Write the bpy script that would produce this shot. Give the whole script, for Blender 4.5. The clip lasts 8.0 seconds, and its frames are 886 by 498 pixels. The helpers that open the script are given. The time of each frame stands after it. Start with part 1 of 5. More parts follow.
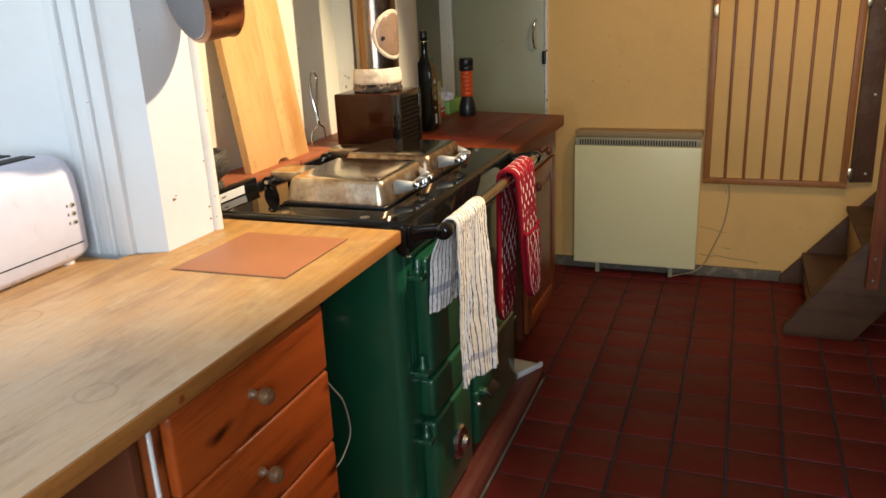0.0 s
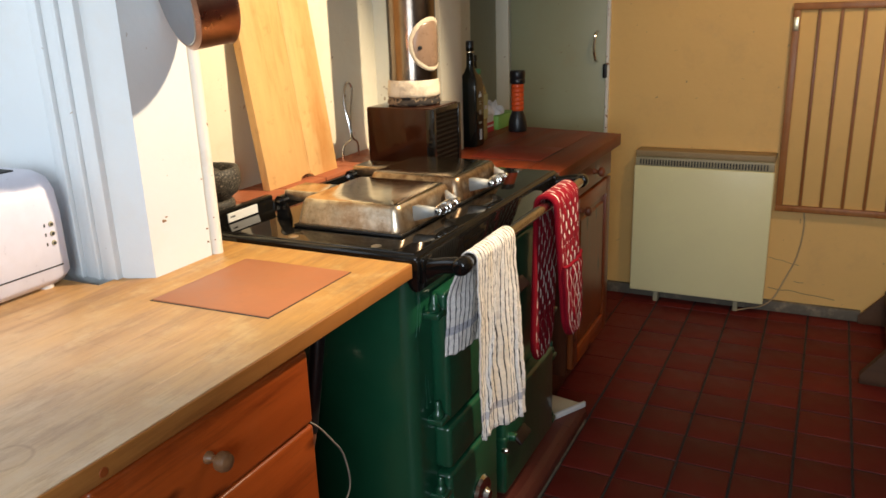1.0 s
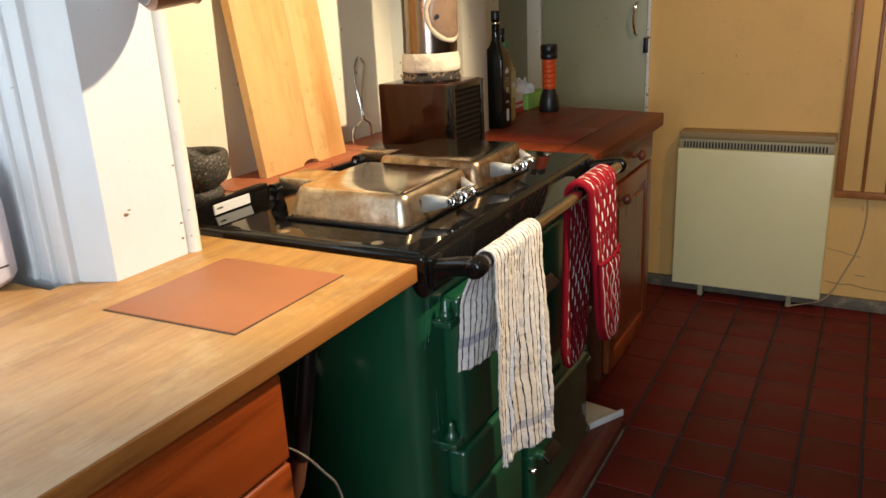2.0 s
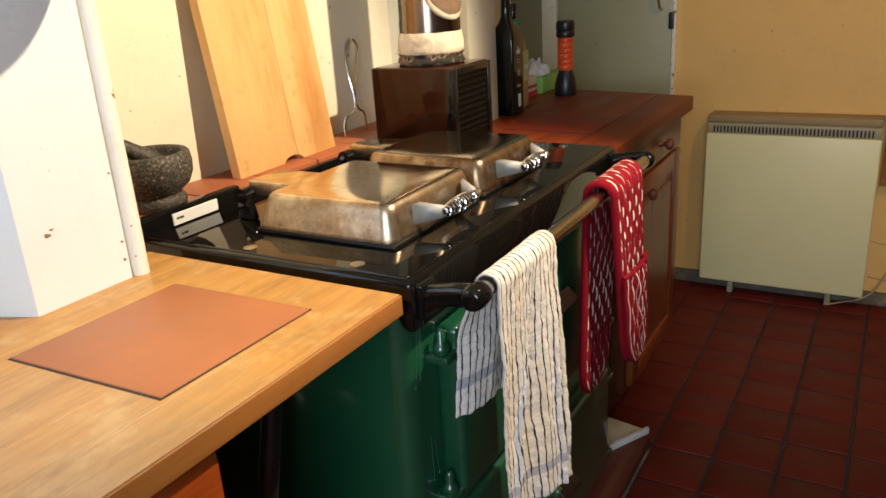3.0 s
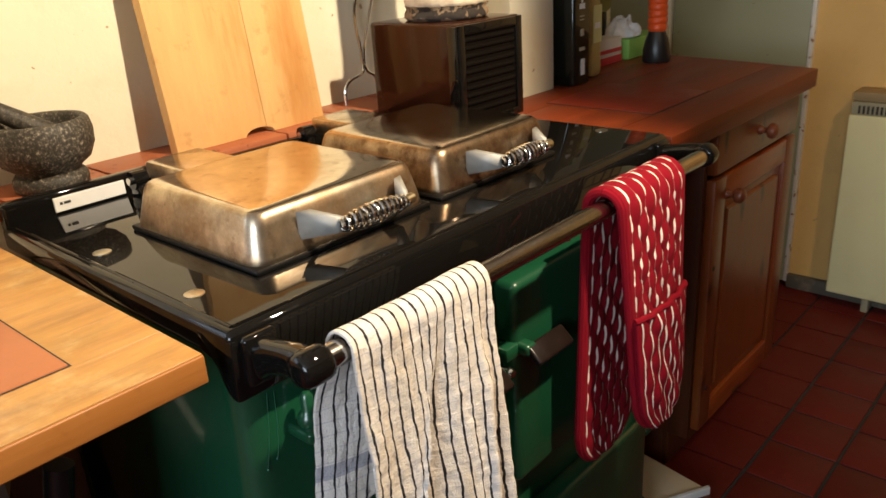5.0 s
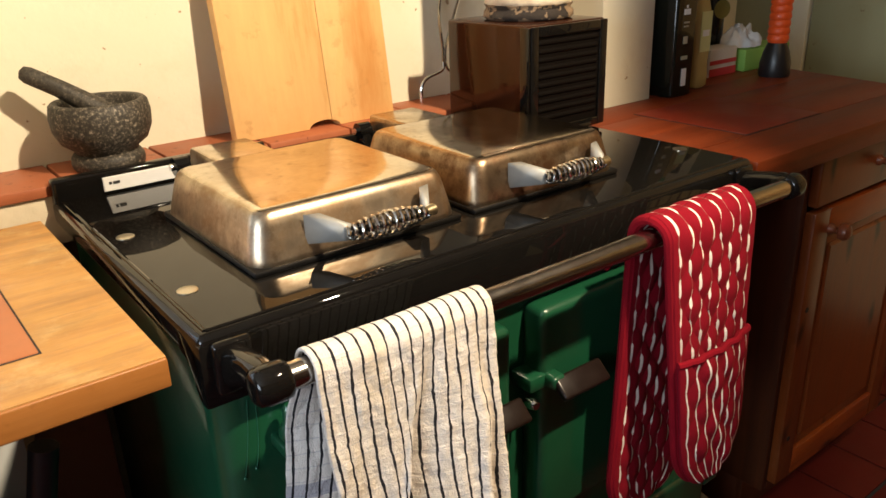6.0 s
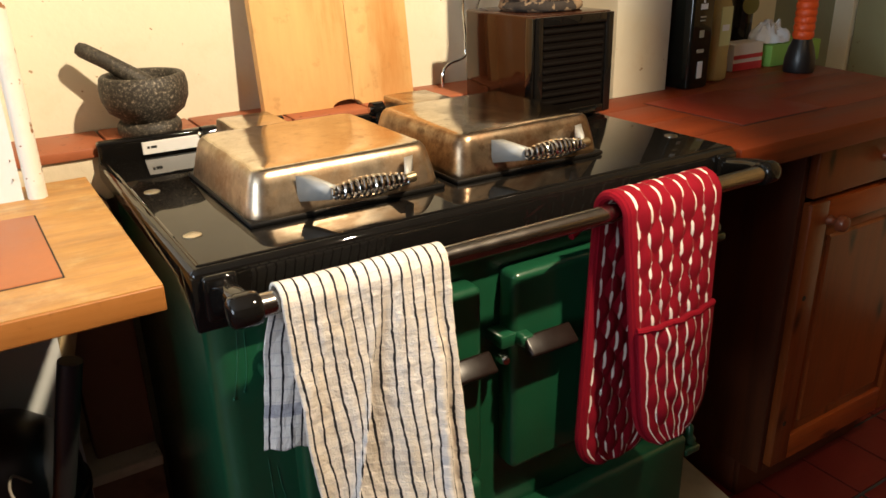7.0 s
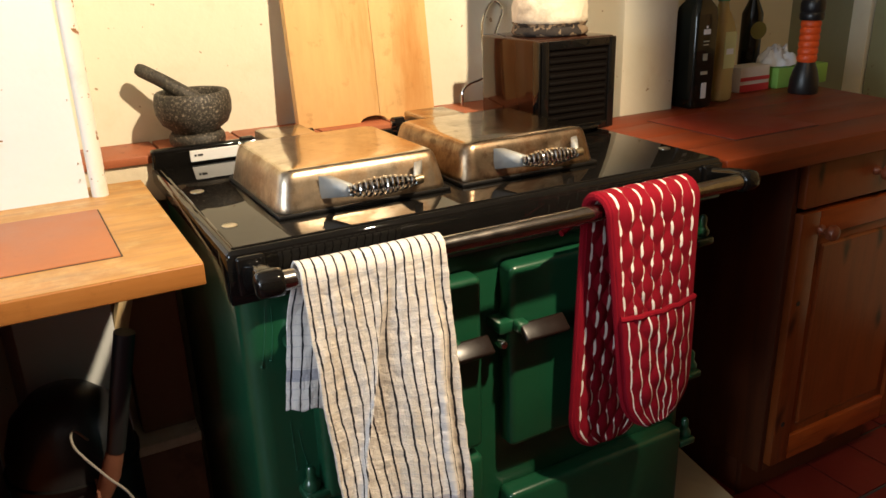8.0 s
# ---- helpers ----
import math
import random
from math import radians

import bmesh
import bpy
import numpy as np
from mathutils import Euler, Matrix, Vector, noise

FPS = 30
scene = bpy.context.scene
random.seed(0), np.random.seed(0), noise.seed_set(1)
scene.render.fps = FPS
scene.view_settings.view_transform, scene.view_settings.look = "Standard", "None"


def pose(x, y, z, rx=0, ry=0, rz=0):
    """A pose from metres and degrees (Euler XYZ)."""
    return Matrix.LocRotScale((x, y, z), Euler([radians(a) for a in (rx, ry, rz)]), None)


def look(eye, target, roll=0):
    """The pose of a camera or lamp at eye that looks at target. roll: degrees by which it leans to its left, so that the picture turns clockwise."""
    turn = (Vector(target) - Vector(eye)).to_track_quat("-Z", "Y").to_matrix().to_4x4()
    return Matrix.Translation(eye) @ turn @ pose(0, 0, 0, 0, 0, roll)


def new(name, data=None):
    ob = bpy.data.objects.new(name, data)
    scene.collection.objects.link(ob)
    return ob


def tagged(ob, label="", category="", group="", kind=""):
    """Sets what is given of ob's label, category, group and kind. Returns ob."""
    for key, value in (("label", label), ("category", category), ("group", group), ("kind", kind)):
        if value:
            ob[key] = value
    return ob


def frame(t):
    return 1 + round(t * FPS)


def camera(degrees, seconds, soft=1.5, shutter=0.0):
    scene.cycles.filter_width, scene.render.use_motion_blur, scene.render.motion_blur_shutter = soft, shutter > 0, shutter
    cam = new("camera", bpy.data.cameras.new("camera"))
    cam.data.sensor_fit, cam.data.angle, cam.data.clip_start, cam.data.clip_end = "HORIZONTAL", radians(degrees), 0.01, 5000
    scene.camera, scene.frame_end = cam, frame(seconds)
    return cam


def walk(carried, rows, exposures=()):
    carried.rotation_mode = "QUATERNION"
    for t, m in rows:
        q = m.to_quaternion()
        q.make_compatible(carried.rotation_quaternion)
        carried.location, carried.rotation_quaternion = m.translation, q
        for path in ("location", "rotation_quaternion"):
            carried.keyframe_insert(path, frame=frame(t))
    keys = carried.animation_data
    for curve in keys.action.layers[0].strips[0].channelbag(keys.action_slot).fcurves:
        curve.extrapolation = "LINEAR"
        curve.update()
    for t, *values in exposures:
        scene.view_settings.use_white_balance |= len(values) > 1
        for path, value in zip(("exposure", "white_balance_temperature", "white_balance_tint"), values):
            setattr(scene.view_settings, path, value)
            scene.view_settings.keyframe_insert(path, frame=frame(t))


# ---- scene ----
cam = camera(59.3, 8.0, shutter=0.4)
PATH = [
    (0, (0.696, -1.549, 1.418), (0.005, 0.223, 0.801), -2.6),
    (0.5, (0.711, -1.42, 1.426), (-0.032, 0.341, 0.837), -2.4),
    (1, (0.715, -1.317, 1.407), (-0.137, 0.393, 0.818), -1.9),
    (1.5, (0.686, -1.212, 1.374), (-0.221, 0.458, 0.75), -2.6),
    (2, (0.646, -1.081, 1.353), (-0.285, 0.577, 0.732), -2.8),
    (2.2, (0.634, -1.031, 1.353), (-0.301, 0.633, 0.757), -2.5),
    (3.3, (0.54, -0.757, 1.331), (-0.457, 0.838, 0.651), -4.1),
    (3.5, (0.538, -0.692, 1.334), (-0.497, 0.89, 0.683), -3.7),
    (4, (0.563, -0.555, 1.321), (-0.555, 0.949, 0.624), -1.6),
    (4.2, (0.577, -0.508, 1.315), (-0.575, 0.969, 0.614), -1.7),
    (5.3, (0.621, -0.286, 1.267), (-0.727, 0.986, 0.516), -3.4),
    (5.5, (0.626, -0.246, 1.267), (-0.799, 0.948, 0.53), -2.3),
    (6, (0.653, -0.203, 1.269), (-0.83, 0.917, 0.53), -2.0),
    (6.5, (0.718, -0.188, 1.269), (-0.832, 0.833, 0.524), -1.8),
    (7, (0.82, -0.175, 1.273), (-0.758, 0.796, 0.52), -1.4),
    (7.5, (0.917, -0.184, 1.284), (-0.708, 0.73, 0.561), -1.2),
    (8, (0.981, -0.204, 1.28), (-0.672, 0.686, 0.591), -1.8),
]
walk(cam, [(t, look(eye, target, roll)) for t, eye, target, roll in PATH])

# ---------- light ----------
world = bpy.data.worlds.new("world")
scene.world = world
world.use_nodes = True
wn = world.node_tree
sky = wn.nodes.new("ShaderNodeTexSky")
sky.sky_type, sky.sun_disc = "NISHITA", False
sky.sun_elevation, sky.sun_rotation = radians(35), radians(200)
wn.nodes["Background"].inputs["Strength"].default_value = 0.12
wn.links.new(sky.outputs[0], wn.nodes["Background"].inputs["Color"])


def lamp(name, kind, m, energy, color, **extra):
    data = bpy.data.lights.new(name, kind)
    data.energy, data.color = energy, color
    for k, v in extra.items():
        if k == "size":
            data.shape, data.size, data.size_y = "RECTANGLE", v[0], v[1]
        elif k == "spot":
            data.spot_size, data.spot_blend = radians(v[0]), v[1]
        elif k == "radius":
            data.shadow_soft_size = v
    ob = new(name, data)
    ob.matrix_world = m
    return ob


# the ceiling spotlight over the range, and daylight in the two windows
lamp("ceiling_spotlight", "SPOT", look((0.85, 0.66, 2.26), (-0.50, 0.24, 1.01)), 248, (1.0, 0.80, 0.55), spot=(61, 0.52), radius=0.03)
# extra warm lamp, no such fitting known, added to brighten the far end
lamp("far_end_warm_fill", "SPOT", look((1.0, 1.0, 2.26), (0.46, 2.42, 0.6)), 38, (1.0, 0.70, 0.36), spot=(81, 0.78), radius=0.04)
lamp("south_window_daylight", "AREA", look((1.0, -2.58, 1.55), (0.7, 0, 1.2)), 51, (0.76, 0.88, 1.0), size=(1.3, 1.0))
lamp("side_window_daylight", "AREA", look((-1.0, -1.15, 1.58), (0.4, -1.0, 1.3)), 5.5, (0.74, 0.87, 1.0), size=(1.1, 0.95))

# ---------- materials ----------


class Nodes:
    """A short way to write node materials."""

    def __init__(self, name):
        self.m = bpy.data.materials.new(name)
        self.m.use_nodes = True
        self.t = self.m.node_tree
        self.b = self.t.nodes["Principled BSDF"]

    def put(self, kind, **values):
        n = self.t.nodes.new(kind)
        for k, v in values.items():
            n.inputs[k.replace("_", " ")].default_value = v
        return n

    def link(self, a, b):
        self.t.links.new(a, b)

    def coords(self, scale=(1, 1, 1), uv=False):
        c = self.put("ShaderNodeTexCoord")
        mp = self.put("ShaderNodeMapping")
        mp.inputs["Scale"].default_value = scale
        self.link(c.outputs["UV" if uv else "Object"], mp.inputs["Vector"])
        return mp.outputs["Vector"]

    def noise(self, vec, scale, detail=4, rough=0.55):
        n = self.put("ShaderNodeTexNoise", Scale=scale, Detail=detail, Roughness=rough)
        self.link(vec, n.inputs["Vector"])
        return n.outputs["Fac"]

    def ramp(self, fac, stops):
        r = self.put("ShaderNodeValToRGB")
        els = r.color_ramp.elements
        while len(els) < len(stops):
            els.new(0.5)
        for e, (p, c) in zip(els, stops):
            e.position = p
            e.color = (*c, 1) if len(c) == 3 else c
        self.link(fac, r.inputs["Fac"])
        return r.outputs["Color"]

    def mix(self, fac, a, b, kind="MIX"):
        n = self.put("ShaderNodeMix")
        n.data_type, n.blend_type = "RGBA", kind
        for sock, v in ((n.inputs[0], fac), (n.inputs[6], a), (n.inputs[7], b)):
            if isinstance(v, (int, float)):
                sock.default_value = v
            elif isinstance(v, tuple):
                sock.default_value = (*v, 1)
            else:
                self.link(v, sock)
        return n.outputs[2]

    def math(self, op, a, b=0.0):
        n = self.put("ShaderNodeMath")
        n.operation = op
        for sock, v in ((n.inputs[0], a), (n.inputs[1], b)):
            if isinstance(v, (int, float)):
                sock.default_value = v
            else:
                self.link(v, sock)
        return n.outputs[0]

    def bump(self, height, strength, distance):
        n = self.put("ShaderNodeBump", Strength=strength, Distance=distance)
        self.link(height, n.inputs["Height"])
        self.link(n.outputs["Normal"], self.b.inputs["Normal"])

    def done(self, color=None, rough=None, metal=None, **more):
        for key, v in (("Base Color", color), ("Roughness", rough), ("Metallic", metal)):
            if v is None:
                continue
            if isinstance(v, (int, float)):
                self.b.inputs[key].default_value = v
            elif isinstance(v, tuple):
                self.b.inputs[key].default_value = (*v, 1)
            else:
                self.link(v, self.b.inputs[key])
        for k, v in more.items():
            self.b.inputs[k.replace("_", " ")].default_value = v
        return self.m


def mul(c, k):
    return tuple(min(1, x * k) for x in c)


def painted(name, c, dirt=(0.30, 0.22, 0.13), amount=0.5, rough=0.55, bumps=0.4, chips=0.0, blot=2.2):
    n = Nodes(name)
    v = n.coords()
    col = n.mix(n.noise(v, blot, 5), mul(c, 0.90), mul(c, 1.06))
    fine = n.noise(v, 55, 4, 0.7)
    col = n.mix(n.math("MULTIPLY", n.ramp(n.noise(v, 7.5, 6, 0.7), [(0.52, (0, 0, 0)), (0.78, (1, 1, 1))]), amount), col, mul(dirt, 1.5))
    if chips:
        col = n.mix(n.ramp(n.noise(v, 38, 3, 0.6), [(chips, (0, 0, 0)), (chips + 0.02, (1, 1, 1))]), col, dirt)
    h = n.math("ADD", n.noise(v, 14, 3), n.math("MULTIPLY", fine, 0.3))
    n.bump(h, bumps, 0.004)
    return n.done(col, n.math("ADD", n.math("MULTIPLY", fine, 0.25), rough - 0.12))


def wooden(name, a, b, axis="y", rough=0.4, ring=1.0, knots=False, wear=0.0, coat=0.0, worn=(0.5, 0.42, 0.3)):
    n = Nodes(name)
    across, along = 26 * ring, 1.6 * ring
    sc = {"x": (along, across, across), "y": (across, along, across), "z": (across, across, along)}[axis]
    base = n.coords()
    info = n.put("ShaderNodeObjectInfo")
    off = n.put("ShaderNodeVectorMath")
    off.operation = "ADD"
    shift = n.put("ShaderNodeCombineXYZ")
    for k in range(3):
        n.link(n.math("MULTIPLY", info.outputs["Random"], 3.7 + k), shift.inputs[k])
    n.link(base, off.inputs[0])
    n.link(shift.outputs[0], off.inputs[1])
    mp = n.put("ShaderNodeMapping")
    mp.inputs["Scale"].default_value = sc
    n.link(off.outputs[0], mp.inputs["Vector"])
    g = n.noise(mp.outputs["Vector"], 1.0, 6, 0.65)
    fine = n.noise(mp.outputs["Vector"], 6.0, 4, 0.7)
    col = n.ramp(n.math("ADD", n.math("MULTIPLY", g, 0.75), n.math("MULTIPLY", fine, 0.25)), [(0.30, b), (0.50, mul(a, 0.92)), (0.72, mul(a, 1.1))])
    if knots:
        k = n.put("ShaderNodeTexVoronoi", Scale=1.0, Randomness=1.0)
        k.voronoi_dimensions = "2D"
        parts3 = n.put("ShaderNodeSeparateXYZ")
        n.link(off.outputs[0], parts3.inputs[0])
        flat = n.put("ShaderNodeCombineXYZ")
        long_i, short_i = {"x": (0, 1), "y": (1, 2), "z": (2, 1)}[axis]
        n.link(n.math("MULTIPLY", parts3.outputs[long_i], 3.0), flat.inputs[0])
        n.link(n.math("ADD", n.math("MULTIPLY", parts3.outputs[short_i], 8.5), n.math("MULTIPLY", n.noise(base, 12, 2), 0.3)), flat.inputs[1])
        n.link(flat.outputs[0], k.inputs["Vector"])
        col = n.mix(n.ramp(k.outputs["Distance"], [(0.03, (1, 1, 1)), (0.125, (0, 0, 0))]), col, mul(b, 0.35))
    if wear:
        spots = n.ramp(n.noise(base, 5.5, 6, 0.7), [(0.48, (0, 0, 0)), (0.72, (1, 1, 1))])
        col = n.mix(n.math("MULTIPLY", spots, wear), col, worn)
        col = n.mix(n.math("MULTIPLY", n.ramp(n.noise(base, 23, 4, 0.7), [(0.60, (0, 0, 0)), (0.70, (1, 1, 1))]), wear * 0.8), col, mul(b, 0.6))
    n.bump(fine, 0.25, 0.0012)
    return n.done(col, n.math("ADD", n.math("MULTIPLY", g, 0.25), rough - 0.1), Coat_Weight=coat * 0.6, Coat_Roughness=0.22, Specular_IOR_Level=0.36)


def butcher_block():
    """Oiled end-jointed beech: orange near the range, greyed beyond by scuffs and painted daylight."""
    n = Nodes("worn_beech_worktop")
    v = n.coords()
    info = n.put("ShaderNodeObjectInfo")
    g = n.noise(n.coords((34, 2.2, 34)), 1.0, 6, 0.65)
    fine = n.noise(n.coords((160, 9, 160)), 1.0, 4, 0.7)
    col = n.ramp(n.math("ADD", n.math("MULTIPLY", g, 0.7), n.math("MULTIPLY", fine, 0.3)), [(0.30, (0.38, 0.155, 0.030)), (0.46, (0.52, 0.262, 0.060)), (0.58, (0.57, 0.300, 0.074)), (0.72, (0.65, 0.370, 0.105))])
    col = n.mix(n.math("MULTIPLY", info.outputs["Random"], 0.35), col, (0.44, 0.20, 0.06))
    blot = n.ramp(n.noise(n.coords((5.0, 0.9, 1)), 6.0, 6, 0.72), [(0.46, (0, 0, 0)), (0.62, (1, 1, 1))])
    col = n.mix(n.math("MULTIPLY", blot, 0.55), col, (0.36, 0.160, 0.036))
    oil = n.ramp(n.noise(v, 9.0, 6, 0.68), [(0.44, (0, 0, 0)), (0.62, (1, 1, 1))])
    col = n.mix(n.math("MULTIPLY", oil, 0.40), col, (0.40, 0.215, 0.055))
    rubbed = n.ramp(n.noise(v, 13.0, 5, 0.7), [(0.54, (0, 0, 0)), (0.66, (1, 1, 1))])
    col = n.mix(n.math("MULTIPLY", rubbed, 0.38), col, (0.66, 0.46, 0.20))
    sp = n.put("ShaderNodeSeparateXYZ")
    n.link(v, sp.inputs[0])
    # greys away from the range: cool daylight put into the colour, plus wear
    daylit_wear = n.ramp(n.math("ADD", n.math("MULTIPLY", sp.outputs[1], -0.9), n.math("ADD", n.math("MULTIPLY", n.noise(v, 3.2, 4, 0.6), 0.6), 0.38)), [(0.02, (0, 0, 0)), (0.50, (1, 1, 1))])
    scuff = n.ramp(n.noise(n.coords((1.5, 0.7, 1)), 7.5, 6, 0.7), [(0.36, (0, 0, 0)), (0.66, (1, 1, 1))])
    col = n.mix(n.math("MULTIPLY", n.math("MULTIPLY", daylit_wear, 0.90), n.math("ADD", n.math("MULTIPLY", scuff, 0.45), 0.55)), col, (0.61, 0.465, 0.325))
    grime = n.ramp(n.noise(n.coords((4.5, 0.8, 1)), 7.0, 6, 0.75), [(0.50, (0, 0, 0)), (0.74, (1, 1, 1))])
    col = n.mix(n.math("MULTIPLY", grime, 0.62), col, (0.22, 0.115, 0.05))
    streak = n.ramp(n.noise(n.coords((120, 3.0, 60)), 1.0, 5, 0.72), [(0.54, (0, 0, 0)), (0.68, (1, 1, 1))])
    col = n.mix(n.math("MULTIPLY", streak, 0.28), col, (0.26, 0.12, 0.04))
    for cx, cy, r in ((0.40, 0.166, 0.028), (0.065, 0.343, 0.033)):
        c = n.put("ShaderNodeCombineXYZ")
        n.link(n.math("SUBTRACT", sp.outputs[0], cx), c.inputs[0])
        n.link(n.math("SUBTRACT", sp.outputs[1], cy), c.inputs[1])
        ln = n.put("ShaderNodeVectorMath")
        ln.operation = "LENGTH"
        n.link(c.outputs[0], ln.inputs[0])
        d = n.math("ABSOLUTE", n.math("SUBTRACT", n.math("ADD", ln.outputs["Value"], n.math("MULTIPLY", n.math("SUBTRACT", n.noise(v, 30, 2), 0.5), 0.008)), r))
        ring = n.ramp(n.math("MULTIPLY", d, 200.0), [(0.15, (1, 1, 1)), (0.75, (0, 0, 0))])
        col = n.mix(n.math("MULTIPLY", ring, 0.30), col, (0.22, 0.12, 0.055))
    n.bump(n.math("ADD", fine, n.math("MULTIPLY", scuff, 0.5)), 0.18, 0.001)
    return n.done(col, n.math("ADD", n.math("MULTIPLY", scuff, 0.22), 0.34), Coat_Weight=0.08, Coat_Roughness=0.25)


def plastic(name, c, rough=0.35, **more):
    n = Nodes(name)
    v = n.coords()
    f = n.noise(v, 30, 4)
    return n.done(n.mix(f, mul(c, 0.9), mul(c, 1.08)), n.math("ADD", n.math("MULTIPLY", f, 0.15), rough - 0.06), **more)


def enamel(name, c, rough, speck, ior=1.52, coat=0.0):
    n = Nodes(name)
    v = n.coords()
    f = n.noise(v, 9, 5, 0.65)
    smear = n.ramp(n.noise(v, 34, 5, 0.7), [(0.45, (0, 0, 0)), (0.8, (1, 1, 1))])
    col = n.mix(n.math("MULTIPLY", smear, 0.25), n.mix(f, mul(c, 0.8), mul(c, 1.2)), speck)
    n.bump(n.noise(v, 16, 2), 0.06, 0.003)
    return n.done(col, n.math("ADD", n.math("MULTIPLY", smear, 0.06), rough), IOR=ior, Coat_Weight=coat, Coat_Roughness=0.06)


def lid_steel(name, c, side, stain, amount, scale):
    """Domed steel: bright flat top; flanks duller, browned by stains and painted warm reflection."""
    n = Nodes(name)
    v = n.coords()
    sp = n.put("ShaderNodeSeparateXYZ")
    n.link(v, sp.inputs[0])
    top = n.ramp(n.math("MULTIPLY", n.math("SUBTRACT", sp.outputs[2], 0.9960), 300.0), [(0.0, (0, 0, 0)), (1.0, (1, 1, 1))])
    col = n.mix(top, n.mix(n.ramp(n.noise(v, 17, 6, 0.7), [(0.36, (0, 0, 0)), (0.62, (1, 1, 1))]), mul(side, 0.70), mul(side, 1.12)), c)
    f = n.noise(v, scale, 6, 0.68)
    k = n.math("MULTIPLY", n.ramp(f, [(0.40, (0, 0, 0)), (0.60, (1, 1, 1))]), amount)
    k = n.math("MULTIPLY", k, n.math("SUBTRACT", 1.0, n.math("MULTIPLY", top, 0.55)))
    col = n.mix(k, col, stain)
    spots = n.ramp(n.noise(v, 48, 4, 0.65), [(0.56, (0, 0, 0)), (0.68, (1, 1, 1))])
    col = n.mix(n.math("MULTIPLY", spots, amount * 0.6), col, mul(stain, 0.6))
    scuff = n.ramp(n.noise(n.coords((90, 14, 40)), 1.0, 5, 0.7), [(0.50, (0, 0, 0)), (0.74, (1, 1, 1))])
    col = n.mix(n.math("MULTIPLY", scuff, 0.28), col, mul(side, 0.5))
    r = n.math("ADD", n.math("MULTIPLY", n.noise(v, 45, 4), 0.10), n.math("MULTIPLY", k, 0.16))
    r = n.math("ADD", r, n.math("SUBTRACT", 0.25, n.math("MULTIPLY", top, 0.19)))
    n.bump(n.math("ADD", n.noise(v, 5, 3), n.math("MULTIPLY", n.noise(v, 26, 3), 0.25)), 0.07, 0.004)
    return n.done(col, r, 1.0)


def metal(name, c, rough, stain=None, amount=0.0, scale=9):
    n = Nodes(name)
    v = n.coords()
    f = n.noise(v, scale, 6, 0.68)
    r = n.math("ADD", n.math("MULTIPLY", n.noise(v, 45, 4), 0.14), rough - 0.05)
    col = n.mix(n.noise(v, 60, 3), mul(c, 0.88), c)
    if stain:
        k = n.ramp(f, [(0.40, (0, 0, 0)), (0.66, (1, 1, 1))])
        col = n.mix(n.math("MULTIPLY", k, amount), col, stain)
        r = n.math("ADD", r, n.math("MULTIPLY", k, 0.16 * amount))
    n.bump(n.noise(v, 5, 3), 0.05, 0.004)
    return n.done(col, r, 1.0)


def clay(name, c, rough=0.5, vary=0.5, flecks=1.0):
    n = Nodes(name)
    v = n.coords()
    info = n.put("ShaderNodeObjectInfo")
    col = n.mix(n.noise(v, 6, 6, 0.7), mul(c, 0.68), mul(c, 1.25))
    col = n.mix(n.math("MULTIPLY", info.outputs["Random"], vary), col, mul(c, 0.55))
    col = n.mix(n.math("MULTIPLY", n.ramp(n.noise(v, 60, 3, 0.6), [(0.62, (0, 0, 0)), (0.72, (1, 1, 1))]), flecks), col, mul(c, 0.5))
    n.bump(n.math("ADD", n.noise(v, 30, 4), n.math("MULTIPLY", n.noise(v, 5, 2), 2.0)), 0.15, 0.0025)
    return n.done(col, n.math("ADD", n.math("MULTIPLY", n.noise(v, 12, 4), 0.35), rough - 0.12), Specular_IOR_Level=0.28)


def granite(name, k):
    n = Nodes(name)
    v = n.coords()
    f = n.noise(v, 190, 3, 0.75)
    col = n.ramp(f, [(0.36, (0.012, 0.012, 0.011)), (0.52, (0.075, 0.064, 0.048)), (0.60, mul((0.19, 0.165, 0.13), k)), (0.70, mul((0.60, 0.51, 0.39), k))])
    col = n.mix(n.math("MULTIPLY", n.noise(v, 22, 3), 0.95), col, (0.018, 0.014, 0.010))
    n.bump(f, 0.4, 0.001)
    return n.done(col, 0.62)


